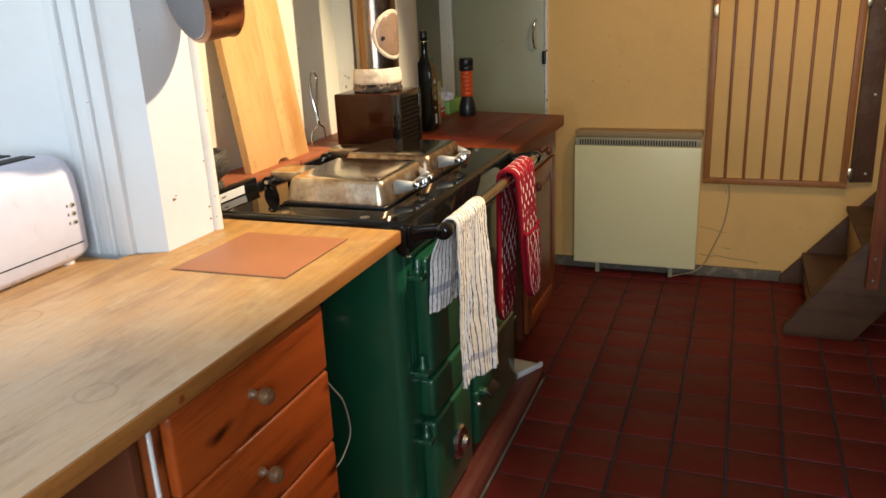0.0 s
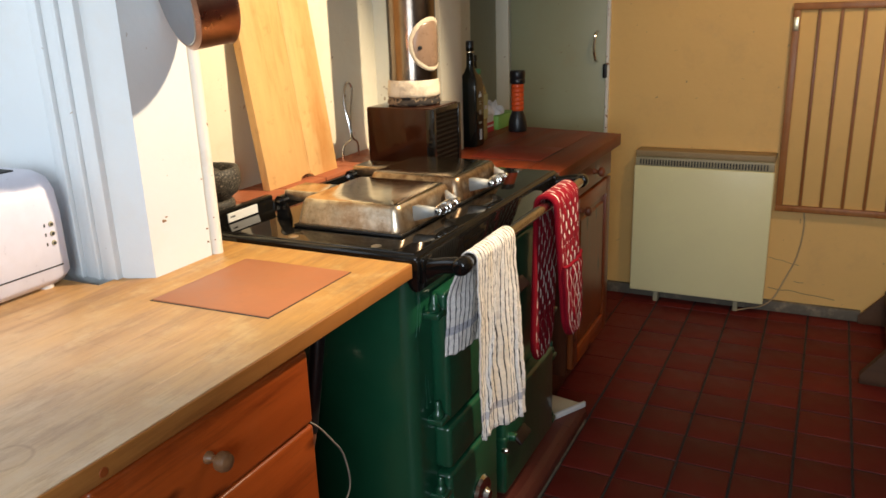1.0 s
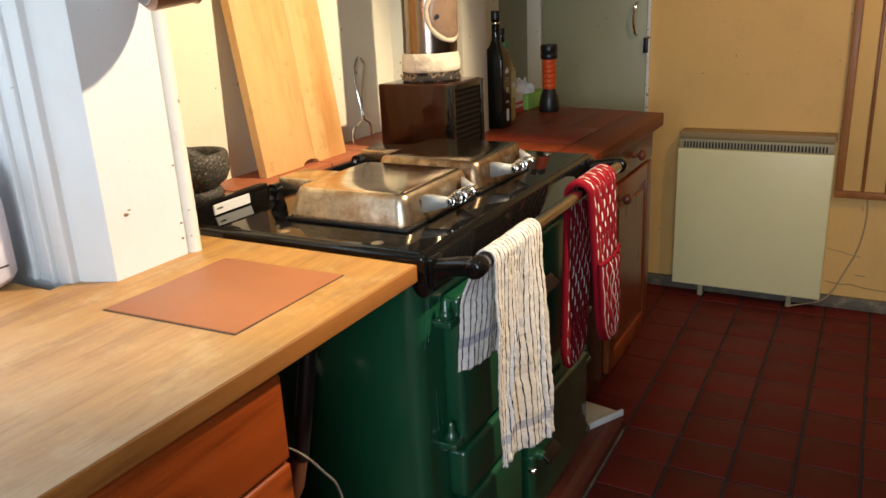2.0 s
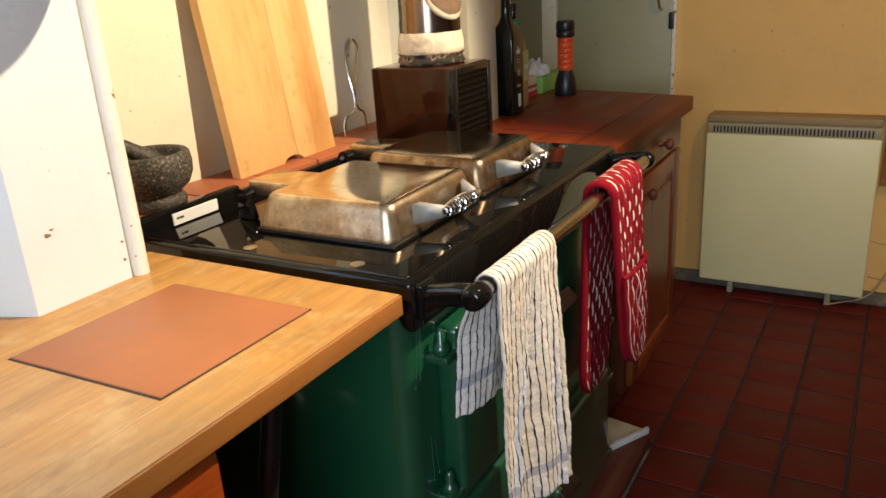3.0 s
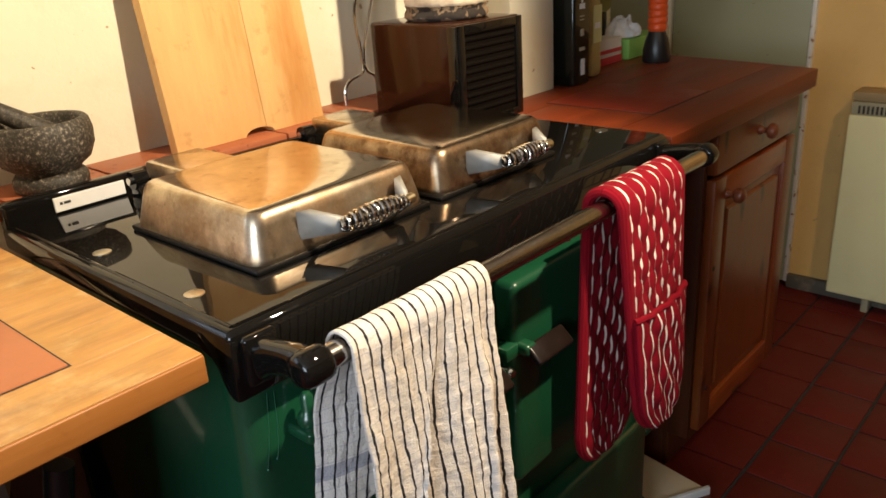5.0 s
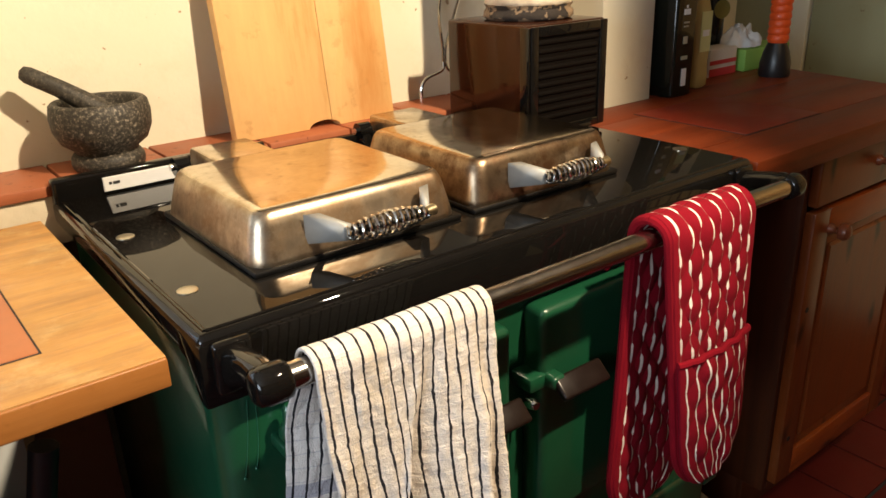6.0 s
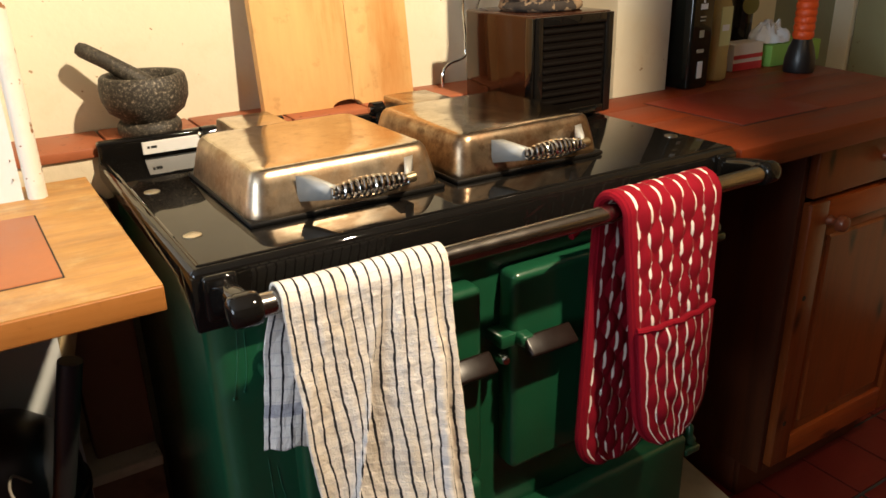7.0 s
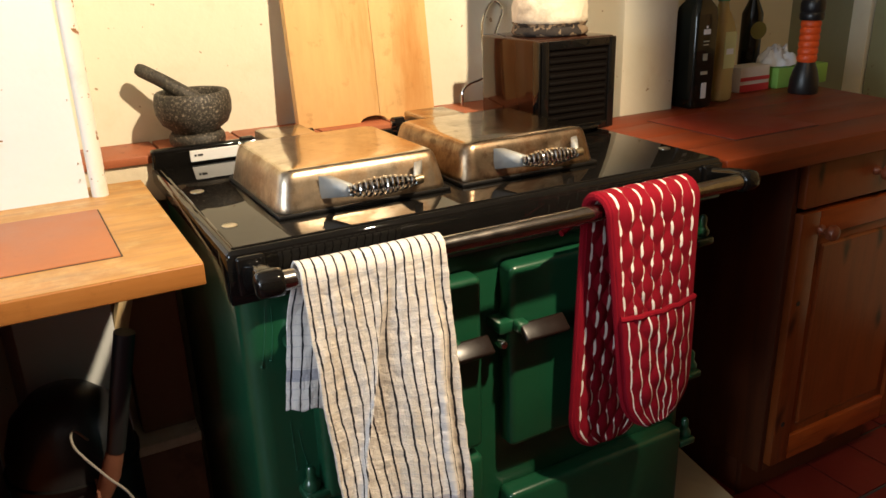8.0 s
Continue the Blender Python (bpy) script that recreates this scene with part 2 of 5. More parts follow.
def towelling():
    n = Nodes("striped_cotton")
    v = n.coords(uv=True)
    sp = n.put("ShaderNodeSeparateXYZ")
    n.link(v, sp.inputs[0])
    wob = n.math("MULTIPLY", n.math("SUBTRACT", n.noise(v, 60, 3), 0.5), 0.004)
    u = n.math("ADD", n.math("SUBTRACT", sp.outputs[0], 0.0065), wob)
    stripe = n.math("LESS_THAN", n.math("FRACT", n.math("DIVIDE", u, 0.0168)), 0.18)
    cross = n.math("LESS_THAN", n.math("FRACT", n.math("DIVIDE", n.math("ADD", sp.outputs[1], n.math("MULTIPLY", wob, 1.5)), 0.0165)), 0.09)
    end = n.math("LESS_THAN", n.math("ABSOLUTE", n.math("SUBTRACT", sp.outputs[1], 0.055)), 0.009)
    end2 = n.math("LESS_THAN", n.math("ABSOLUTE", n.math("SUBTRACT", sp.outputs[1], 0.66)), 0.009)
    col = n.mix(n.noise(v, 25, 4), (0.76, 0.70, 0.64), (0.84, 0.80, 0.77))
    # tan streaks: cream cloth, and warm light on the folds painted in
    warmlit_cream = n.ramp(n.noise(n.coords((14, 2.6, 1), True), 1.0, 4, 0.6), [(0.44, (0, 0, 0)), (0.66, (1, 1, 1))])
    col = n.mix(n.math("MULTIPLY", warmlit_cream, 0.5), col, (0.70, 0.54, 0.33))
    col = n.mix(n.math("MULTIPLY", cross, 0.36), col, (0.36, 0.36, 0.42))
    col = n.mix(n.math("MULTIPLY", n.math("MAXIMUM", end, end2), 0.5), col, (0.16, 0.18, 0.30))
    col = n.mix(n.math("MULTIPLY", stripe, 0.98), col, (0.008, 0.008, 0.013))
    weave = n.math("MULTIPLY", n.noise(v, 620, 2), 1.6)
    crinkle = n.math("MULTIPLY", n.noise(n.coords((9, 3.5, 1), True), 9, 5, 0.7), 1.8)
    rib = n.math("MULTIPLY", n.math("SINE", n.math("ADD", n.math("MULTIPLY", sp.outputs[1], 762.0), n.math("MULTIPLY", wob, 900.0))), 0.10)
    terry = n.math("MULTIPLY", n.noise(v, 330, 3, 0.7), 1.3)
    n.bump(n.math("ADD", n.math("ADD", rib, terry), n.math("ADD", n.math("MULTIPLY", weave, 0.6), crinkle)), 0.6, 0.003)
    return n.done(col, 0.95, Specular_IOR_Level=0.2)


def mitt_cloth(name, start, span, width):
    """Red cotton printed with columns of white strokes; span is how much of the repeat a stroke fills."""
    n = Nodes(name)
    v = n.coords(uv=True)
    sp = n.put("ShaderNodeSeparateXYZ")
    n.link(v, sp.inputs[0])
    pitch, rep = 0.0232, 0.044
    col_i = n.math("FLOOR", n.math("DIVIDE", sp.outputs[0], pitch))
    fu = n.math("SUBTRACT", n.math("MULTIPLY", n.math("FRACT", n.math("DIVIDE", sp.outputs[0], pitch)), pitch), pitch / 2)
    half = n.math("MULTIPLY", n.math("MODULO", n.math("ABSOLUTE", col_i), 2.0), 0.5)
    ph = n.math("FRACT", n.math("ADD", n.math("DIVIDE", sp.outputs[1], rep), half))
    swing = n.math("MULTIPLY", n.math("SINE", n.math("MULTIPLY", ph, 3.1416)), 0.0020)
    d = n.math("ABSOLUTE", n.math("SUBTRACT", fu, swing))
    dash = n.math("MINIMUM", n.math("MAXIMUM", n.math("DIVIDE", n.math("SUBTRACT", ph, start), span), 0.0), 1.0)
    fat = n.math("MULTIPLY", n.math("MINIMUM", n.math("MULTIPLY", n.math("SINE", n.math("MULTIPLY", dash, 3.1416)), 1.9), 1.0), width)
    thin = n.math("LESS_THAN", d, n.math("SUBTRACT", fat, 0.0008))
    thread = n.math("LESS_THAN", d, 0.0007)
    col = n.mix(n.noise(v, 40, 4), (0.150, 0.0008, 0.007), (0.240, 0.0014, 0.012))
    col = n.mix(n.math("MULTIPLY", n.ramp(n.noise(v, 11, 4), [(0.55, (0, 0, 0)), (0.75, (1, 1, 1))]), 0.4), col, (0.10, 0.006, 0.01))
    col = n.mix(n.math("MULTIPLY", thread, 0.2), col, (0.55, 0.42, 0.36))
    col = n.mix(n.math("MULTIPLY", thin, 0.95), col, (0.78, 0.70, 0.62))
    n.bump(n.noise(v, 300, 2), 0.35, 0.0008)
    return n.done(col, 0.9, Specular_IOR_Level=0.2)


def glassy(name, c, rough=0.03, weight=1.0):
    n = Nodes(name)
    return n.done(c, rough, None, Transmission_Weight=weight, IOR=1.45)


CREAM = painted("cream_wall_paint", (0.80, 0.755, 0.60), (0.42, 0.31, 0.18), 0.30, 0.5, 0.5, 0.70)
WHITE = painted("white_wall_paint", (0.70, 0.735, 0.75), (0.45, 0.40, 0.34), 0.25, 0.5, 0.45, 0.73)
OCHRE = painted("ochre_wall_paint", (0.82, 0.505, 0.165), (0.34, 0.20, 0.09), 0.25, 0.6, 0.6, 0.735, 1.3)
SKIRT = painted("flaking_skirting_paint", (0.135, 0.115, 0.085), (0.34, 0.27, 0.18), 0.9, 0.7, 1.0)
SAGE = painted("sage_door_paint", (0.37, 0.37, 0.225), (0.24, 0.19, 0.10), 0.35, 0.4, 0.25, 0.72)
GREYW = painted("grey_green_paint", (0.24, 0.25, 0.17), (0.16, 0.14, 0.10), 0.4, 0.5, 0.4)
PIPE = painted("chipped_pipe_paint", (0.80, 0.76, 0.68), (0.30, 0.15, 0.07), 0.4, 0.4, 0.6, 0.63)
CEIL = painted("ceiling_paint", (0.78, 0.75, 0.69), (0.5, 0.42, 0.3), 0.2, 0.6, 0.4)
MAPLE = butcher_block()
EDGEW = wooden("orange_worktop_edge", (0.34, 0.130, 0.029), (0.18, 0.058, 0.012), "y", 0.42, 1.2, False, 0.3, 0.1, (0.36, 0.17, 0.06))
REDWOOD = wooden("dark_varnished_worktop", (0.205, 0.032, 0.0054), (0.100, 0.014, 0.0026), "y", 0.46, 0.7, False, 0.2, 0.08, (0.19, 0.055, 0.018))
PINE = wooden("varnished_pine", (0.32, 0.058, 0.008), (0.115, 0.017, 0.0032), "y", 0.34, 0.95, True, 0.1, 0.3, (0.4, 0.2, 0.08))
PINEV = wooden("varnished_pine_upright", (0.215, 0.046, 0.0085), (0.100, 0.019, 0.004), "z", 0.34, 0.55, True, 0.1, 0.3, (0.4, 0.2, 0.08))
CARCASS = wooden("dark_cabinet_side", (0.105, 0.026, 0.007), (0.050, 0.012, 0.0035), "z", 0.5, 0.5, False, 0.0, 0.0)
BOARD = wooden("pale_chopping_board", (0.72, 0.430, 0.165), (0.54, 0.245, 0.070), "z", 0.45, 0.42, False, 0.32, 0.05, (0.58, 0.235, 0.06))
STAIRW = wooden("old_stair_timber", (0.095, 0.046, 0.023), (0.04, 0.019, 0.010), "x", 0.55, 0.5, True, 0.3, 0.0, (0.13, 0.085, 0.05))
SHUTW = wooden("orange_shutter_wood", (0.38, 0.145, 0.036), (0.20, 0.066, 0.015), "z", 0.4, 0.8, False, 0.1, 0.1)
TRIMW = wooden("brown_stained_strip", (0.33, 0.120, 0.028), (0.17, 0.052, 0.012), "z", 0.4, 0.8, False, 0.1, 0.15)
PLANKW = wooden("dark_wall_plank", (0.12, 0.055, 0.028), (0.055, 0.023, 0.012), "z", 0.5, 0.7, False, 0.2)
RAILW = wooden("reddish_newel_wood", (0.22, 0.060, 0.024), (0.11, 0.026, 0.010), "z", 0.35, 0.6, False, 0.1, 0.2)
BATTEN = wooden("raw_batten", (0.62, 0.48, 0.28), (0.42, 0.29, 0.14), "z", 0.6, 0.7)
TILE = clay("quarry_tile", (0.142, 0.0128, 0.0076), 0.50, 0.42, 0.5)
SILLT = clay("terracotta_sill_tile", (0.40, 0.125, 0.055), 0.45, 0.25)
INLAY = clay("clay_inlay_tile", (0.44, 0.165, 0.070), 0.40, 0.1, 0.12)
INLAYR = clay("red_clay_inlay_tile", (0.24, 0.030, 0.012), 0.40, 0.1, 0.2)
HEARTH = clay("hearth_tile", (0.15, 0.036, 0.022), 0.42, 0.1)
GROUT = painted("dark_grout", (0.030, 0.025, 0.022), (0.05, 0.045, 0.04), 0.5, 0.8, 0.5)
BLACK = enamel("black_enamel", (0.0055, 0.005, 0.0045), 0.025, (0.014, 0.011, 0.009), 1.42)
BROWNB = enamel("brown_black_enamel", (0.030, 0.0085, 0.0034), 0.06, (0.028, 0.009, 0.004), 1.32)
GREEN = enamel("green_enamel", (0.0074, 0.060, 0.0275), 0.28, (0.012, 0.075, 0.037), 1.52, 0.55)
LEVER = enamel("dark_lever_enamel", (0.010, 0.0055, 0.0045), 0.28, (0.022, 0.014, 0.011), 1.38)
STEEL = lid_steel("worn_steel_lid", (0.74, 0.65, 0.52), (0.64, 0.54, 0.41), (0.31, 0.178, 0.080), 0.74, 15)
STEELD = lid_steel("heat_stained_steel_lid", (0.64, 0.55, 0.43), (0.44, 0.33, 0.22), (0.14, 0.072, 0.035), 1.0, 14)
CHROME = metal("chrome", (0.72, 0.70, 0.67), 0.10)
ALU = plastic("dull_cast_aluminium", (0.36, 0.36, 0.345), 0.55, Metallic=0.3)
WIRE = plastic("dull_grey_wire", (0.24, 0.215, 0.18), 0.55)
DULLRAIL = metal("worn_chrome_rail", (0.60, 0.57, 0.53), 0.12, (0.26, 0.20, 0.15), 0.45, 14)
FOIL = metal("smoked_flue_steel", (0.22, 0.175, 0.14), 0.15, (0.09, 0.055, 0.034), 0.6, 7)
COPPER = metal("tarnished_copper", (0.50, 0.28, 0.18), 0.24, (0.24, 0.14, 0.10), 0.6)
PANSTEEL = metal("grey_pan_steel", (0.45, 0.46, 0.48), 0.32)
IRON = metal("dark_iron", (0.05, 0.048, 0.047), 0.45)
HATCH = painted("browned_hatch_steel", (0.235, 0.150, 0.098), (0.07, 0.04, 0.025), 0.9, 0.30, 0.6)
LOUVRE = plastic("louvre_black", (0.0045, 0.0035, 0.003), 0.42, Specular_IOR_Level=0.07)
DULLCEMENT = painted("smoked_cement", (0.56, 0.47, 0.34), (0.16, 0.10, 0.06), 1.0, 0.9, 1.6)
SHOVELR = painted("dark_rust", (0.17, 0.065, 0.036), (0.05, 0.02, 0.012), 0.8, 0.6, 0.8)
CEMENT = painted("fire_cement", (0.70, 0.60, 0.45), (0.20, 0.13, 0.08), 1.0, 0.9, 1.6, 0.67)
CHAR = painted("charred_cement", (0.22, 0.15, 0.09), (0.025, 0.018, 0.014), 1.0, 0.9, 1.6, 0.50)
GRANITE = granite("granite", 1.0)
PESTLE = granite("dark_granite", 0.45)
TOWEL = towelling()
MITT = mitt_cloth("quilted_red_cotton", 0.10, 0.74, 0.0031)
MITTP = mitt_cloth("striped_red_cotton", -0.16, 1.32, 0.0024)
BINDING = plastic("red_binding", (0.20, 0.0012, 0.009), 0.9, Specular_IOR_Level=0.2)
TOASTW = plastic("white_toaster_plastic", (0.69, 0.68, 0.78), 0.28)
DARKP = plastic("black_plastic", (0.012, 0.012, 0.013), 0.35)
ORANGE = plastic("orange_rubber", (0.72, 0.085, 0.012), 0.45)
HEATER = painted("cream_heater_enamel", (0.90, 0.825, 0.45), (0.5, 0.42, 0.28), 0.15, 0.35, 0.08)
HEATG = plastic("grey_heater_grille", (0.40, 0.35, 0.22), 0.5)
HEATTOP = painted("dusty_brown_heater_top", (0.36, 0.25, 0.12), (0.22, 0.15, 0.08), 0.6, 0.6, 0.3)
SLOT = plastic("dark_slot", (0.012, 0.011, 0.010), 0.7)
BRASS = metal("pale_brass", (0.72, 0.60, 0.38), 0.28)
LABELW = plastic("white_label", (0.74, 0.73, 0.70), 0.5)
DISC = metal("pale_disc_metal", (0.62, 0.56, 0.46), 0.30)
INK = plastic("dark_ink", (0.03, 0.03, 0.03), 0.5)
PALEGREEN = plastic("pale_green_label", (0.56, 0.55, 0.24), 0.5)
OLIVE = plastic("olive_label", (0.20, 0.20, 0.06), 0.5)
PALEINK = plastic("pale_ink", (0.36, 0.33, 0.24), 0.5)
DARKGLASS = plastic("dark_bottle_glass", (0.010, 0.011, 0.008), 0.08)
CLEAR = glassy("clear_plastic", (0.80, 0.62, 0.24), 0.05, 0.55)
OIL = glassy("golden_oil", (0.85, 0.60, 0.14), 0.03, 0.55)
GREENP = plastic("green_plastic", (0.06, 0.24, 0.09), 0.35)
LIME = plastic("lime_green_card", (0.22, 0.46, 0.09), 0.5)
REDC = plastic("red_card", (0.55, 0.04, 0.05), 0.5)
TISSUE = plastic("white_tissue", (0.78, 0.78, 0.76), 0.9)
CREAMBOARD = painted("cream_board_paint", (0.66, 0.55, 0.36), (0.3, 0.22, 0.12), 0.5, 0.6, 0.3)
DIRTYWALL = painted("sooty_whitewash", (0.74, 0.64, 0.47), (0.16, 0.12, 0.08), 0.7, 0.8, 1.0, 0.72)
RUBBER = plastic("painted_cable_rubber", (0.46, 0.33, 0.18), 0.6)
PANE = glassy("window_glass", (1, 1, 1), 0.0)
WINP = painted("window_frame_paint", (0.78, 0.78, 0.75), (0.4, 0.35, 0.3), 0.2, 0.4, 0.2)

# ---------- mesh helpers ----------
ORIGIN = {}


def thing(name, at, label, category, group="", kind=""):
    ob = new(name)
    ob.empty_display_size = 0.05
    ob.location = at
    ORIGIN[name_of(ob)] = Vector(at)
    return tagged(ob, label, category, group, kind)


def name_of(ob):
    return ob.name


def finish(bm, name, mat, smooth=35):
    bmesh.ops.recalc_face_normals(bm, faces=bm.faces)
    me = bpy.data.meshes.new(name)
    bm.to_mesh(me)
    bm.free()
    me.materials.append(mat)
    if smooth:
        me.set_sharp_from_angle(angle=radians(smooth))
    return me


def part(name, bm, mat, parent, label="", smooth=35):
    at = ORIGIN[name_of(parent)]
    bmesh.ops.translate(bm, vec=-at, verts=bm.verts)
    ob = new(name, finish(bm, name, mat, smooth))
    ob.parent = parent
    ORIGIN[name_of(ob)] = at
    if label:
        ob["label"] = label
    return ob


def solid(name, bm, mat, label, category="", kind="structure", smooth=35):
    ob = new(name, finish(bm, name, mat, smooth))
    ORIGIN[name_of(ob)] = Vector((0, 0, 0))
    return tagged(ob, label, category, "", kind)


def join(bm, other):
    me = bpy.data.meshes.new("tmp")
    other.to_mesh(me)
    other.free()
    bm.from_mesh(me)
    bpy.data.meshes.remove(me)
    return bm


def box(x0, x1, y0, y1, z0, z1, bev=0.003, seg=2, m=None):
    bm = bmesh.new()
    bmesh.ops.create_cube(bm, size=1)
    for v in bm.verts:
        v.co = Vector((x0 + (v.co.x + 0.5) * (x1 - x0), y0 + (v.co.y + 0.5) * (y1 - y0), z0 + (v.co.z + 0.5) * (z1 - z0)))
    if bev:
        bmesh.ops.bevel(bm, geom=list(bm.edges), offset=bev, segments=seg, profile=0.5, affect="EDGES")
        flat = set(sorted(bm.faces, key=lambda f: -f.calc_area())[:6])
        for f in bm.faces:
            f.smooth = f not in flat
    if m is not None:
        bmesh.ops.transform(bm, matrix=m, verts=bm.verts)
    return bm


def soft(bm):
    for f in bm.faces:
        f.smooth = True
    return bm


def boxes(*rows, bev=0.003, seg=2):
    bm = bmesh.new()
    for r in rows:
        join(bm, box(*r, bev=bev, seg=seg))
    return bm


def prism(points, y0, y1, axis="y", bev=0.0):
    """A flat outline pushed along an axis. Outline in (x, z) for y, (x, y) for z, (y, z) for x."""
    put = {"y": lambda a, b, c: (a, c, b), "z": lambda a, b, c: (a, b, c), "x": lambda a, b, c: (c, a, b)}[axis]
    bm = bmesh.new()
    low = [bm.verts.new(put(a, b, y0)) for a, b in points]
    top = [bm.verts.new(put(a, b, y1)) for a, b in points]
    bm.faces.new(low)
    bm.faces.new(list(reversed(top)))
    for i in range(len(points)):
        j = (i + 1) % len(points)
        bm.faces.new((low[i], top[i], top[j], low[j]))
    bmesh.ops.recalc_face_normals(bm, faces=bm.faces)
    if bev:
        bmesh.ops.bevel(bm, geom=list(bm.edges), offset=bev, segments=2, profile=0.5, affect="EDGES")
    return bm


def lathe(profile, at=(0, 0, 0), seg=36, m=None):
    bm = bmesh.new()
    rings = []
    for r, z in profile:
        if r < 1e-5:
            rings.append([bm.verts.new((0, 0, z))])
        else:
            rings.append([bm.verts.new((r * math.cos(2 * math.pi * i / seg), r * math.sin(2 * math.pi * i / seg), z)) for i in range(seg)])
    for a, b in zip(rings, rings[1:]):
        for i in range(seg):
            j = (i + 1) % seg
            if len(a) == 1 and len(b) == 1:
                continue
            if len(a) == 1:
                bm.faces.new((a[0], b[i], b[j]))
            elif len(b) == 1:
                bm.faces.new((a[i], b[0], a[j]))
            else:
                bm.faces.new((a[i], a[j], b[j], b[i]))
    if m is not None:
        bmesh.ops.transform(bm, matrix=m, verts=bm.verts)
    bmesh.ops.translate(bm, vec=Vector(at), verts=bm.verts)
    return soft(bm)


def tube(points, r, seg=10, closed=False):
    """A round bar along points; r is a number or one radius a point."""
    pts = [Vector(p) for p in points]
    bm = bmesh.new()
    n = len(pts)
    rad = r if isinstance(r, (list, tuple)) else [r] * n
    side = None
    rings = []
    for i, p in enumerate(pts):
        a = pts[(i - 1) % n] if closed or i else p
        b = pts[(i + 1) % n] if closed or i < n - 1 else p
        t = (b - a).normalized()
        if side is None:
            side = t.cross(Vector((0, 0, 1)))
            if side.length < 0.1:
                side = t.cross(Vector((1, 0, 0)))
        side = (side - t * side.dot(t)).normalized()
        up = t.cross(side)
        rings.append([bm.verts.new(p + rad[i] * (math.cos(2 * math.pi * k / seg) * side + math.sin(2 * math.pi * k / seg) * up)) for k in range(seg)])
    pairs = list(zip(rings, rings[1:])) + ([(rings[-1], rings[0])] if closed else [])
    for a, b in pairs:
        for k in range(seg):
            j = (k + 1) % seg
            bm.faces.new((a[k], a[j], b[j], b[k]))
    if not closed:
        bm.faces.new(rings[0])
        bm.faces.new(list(reversed(rings[-1])))
    return soft(bm)


def bend(points, n=8):
    """Points along a smooth line through the given ones."""
    p = [Vector(q) for q in points]
    p = [p[0] * 2 - p[1], *p, p[-1] * 2 - p[-2]]
    out = []
    for i in range(1, len(p) - 2):
        for k in range(n):
            t = k / n
            out.append(0.5 * (2 * p[i] + (p[i + 1] - p[i - 1]) * t + (2 * p[i - 1] - 5 * p[i] + 4 * p[i + 1] - p[i + 2]) * t * t + (3 * p[i] - p[i - 1] - 3 * p[i + 1] + p[i + 2]) * t ** 3))
    out.append(p[-2])
    return out


def loft(sections):
    """Skin through rings of points of one length, closed at both ends."""
    bm = bmesh.new()
    rings = [[bm.verts.new(p) for p in s] for s in sections]
    for a, b in zip(rings, rings[1:]):
        for i in range(len(a)):
            j = (i + 1) % len(a)
            bm.faces.new((a[i], a[j], b[j], b[i]))
    bm.faces.new(list(reversed(rings[0])))
    bm.faces.new(rings[-1])
    return soft(bm)


def squircle(cx, cy, z, hx, hy, power, seg=32):
    """A ring between a circle (power 2) and a rounded rectangle (power 8)."""
    out = []
    for i in range(seg):
        a = 2 * math.pi * (i + 0.5) / seg
        c, s = math.cos(a), math.sin(a)
        k = (abs(c) ** power + abs(s) ** power) ** (-1 / power)
        out.append(Vector((cx + hx * c * k, cy + hy * s * k, z)))
    return out


def rounded(cx, cy, z, hx, hy, r, n=8):
    """A rectangular ring with round corners of radius r."""
    out = []
    for qx, qy, a0 in ((1, 1, 0), (-1, 1, 90), (-1, -1, 180), (1, -1, 270)):
        for i in range(n + 1):
            a = radians(a0 + 90 * i / n)
            out.append(Vector((cx + qx * (hx - r) + r * math.cos(a), cy + qy * (hy - r) + r * math.sin(a), z)))
    return out


def sheet(f, nu, nv, size_uv):
    """A cloth surface f(u, v) over the unit square with a UV map in metres."""
    bm = bmesh.new()
    uvl = bm.loops.layers.uv.new("UVMap")
    g = [[bm.verts.new(f(i / nu, j / nv)) for j in range(nv + 1)] for i in range(nu + 1)]
    for i in range(nu):
        for j in range(nv):
            face = bm.faces.new((g[i][j], g[i + 1][j], g[i + 1][j + 1], g[i][j + 1]))
            for lp, (a, b) in zip(face.loops, ((i, j), (i + 1, j), (i + 1, j + 1), (i, j + 1))):
                lp[uvl].uv = (a / nu * size_uv[0], b / nv * size_uv[1])
    return soft(bm)


def thicken(ob, t):
    s = ob.modifiers.new("thick", "SOLIDIFY")
    s.thickness, s.offset = t, 0
    return ob

CHIPB = painted("bared_brown_plaster", (0.30, 0.17, 0.09), (0.10, 0.06, 0.03), 0.6, 0.8, 0.5)
# ---------- the room ----------
CEILZ = 2.35
floor = solid("floor", box(-1.25, 2.6, -2.75, 2.6, -0.12, -0.005, 0), GROUT, "dark red quarry tile floor with dark joints", "floor")
solid("ceiling", box(-1.25, 2.6, -2.75, 2.6, CEILZ, CEILZ + 0.1, 0), CEIL, "plain off-white ceiling", "ceiling")
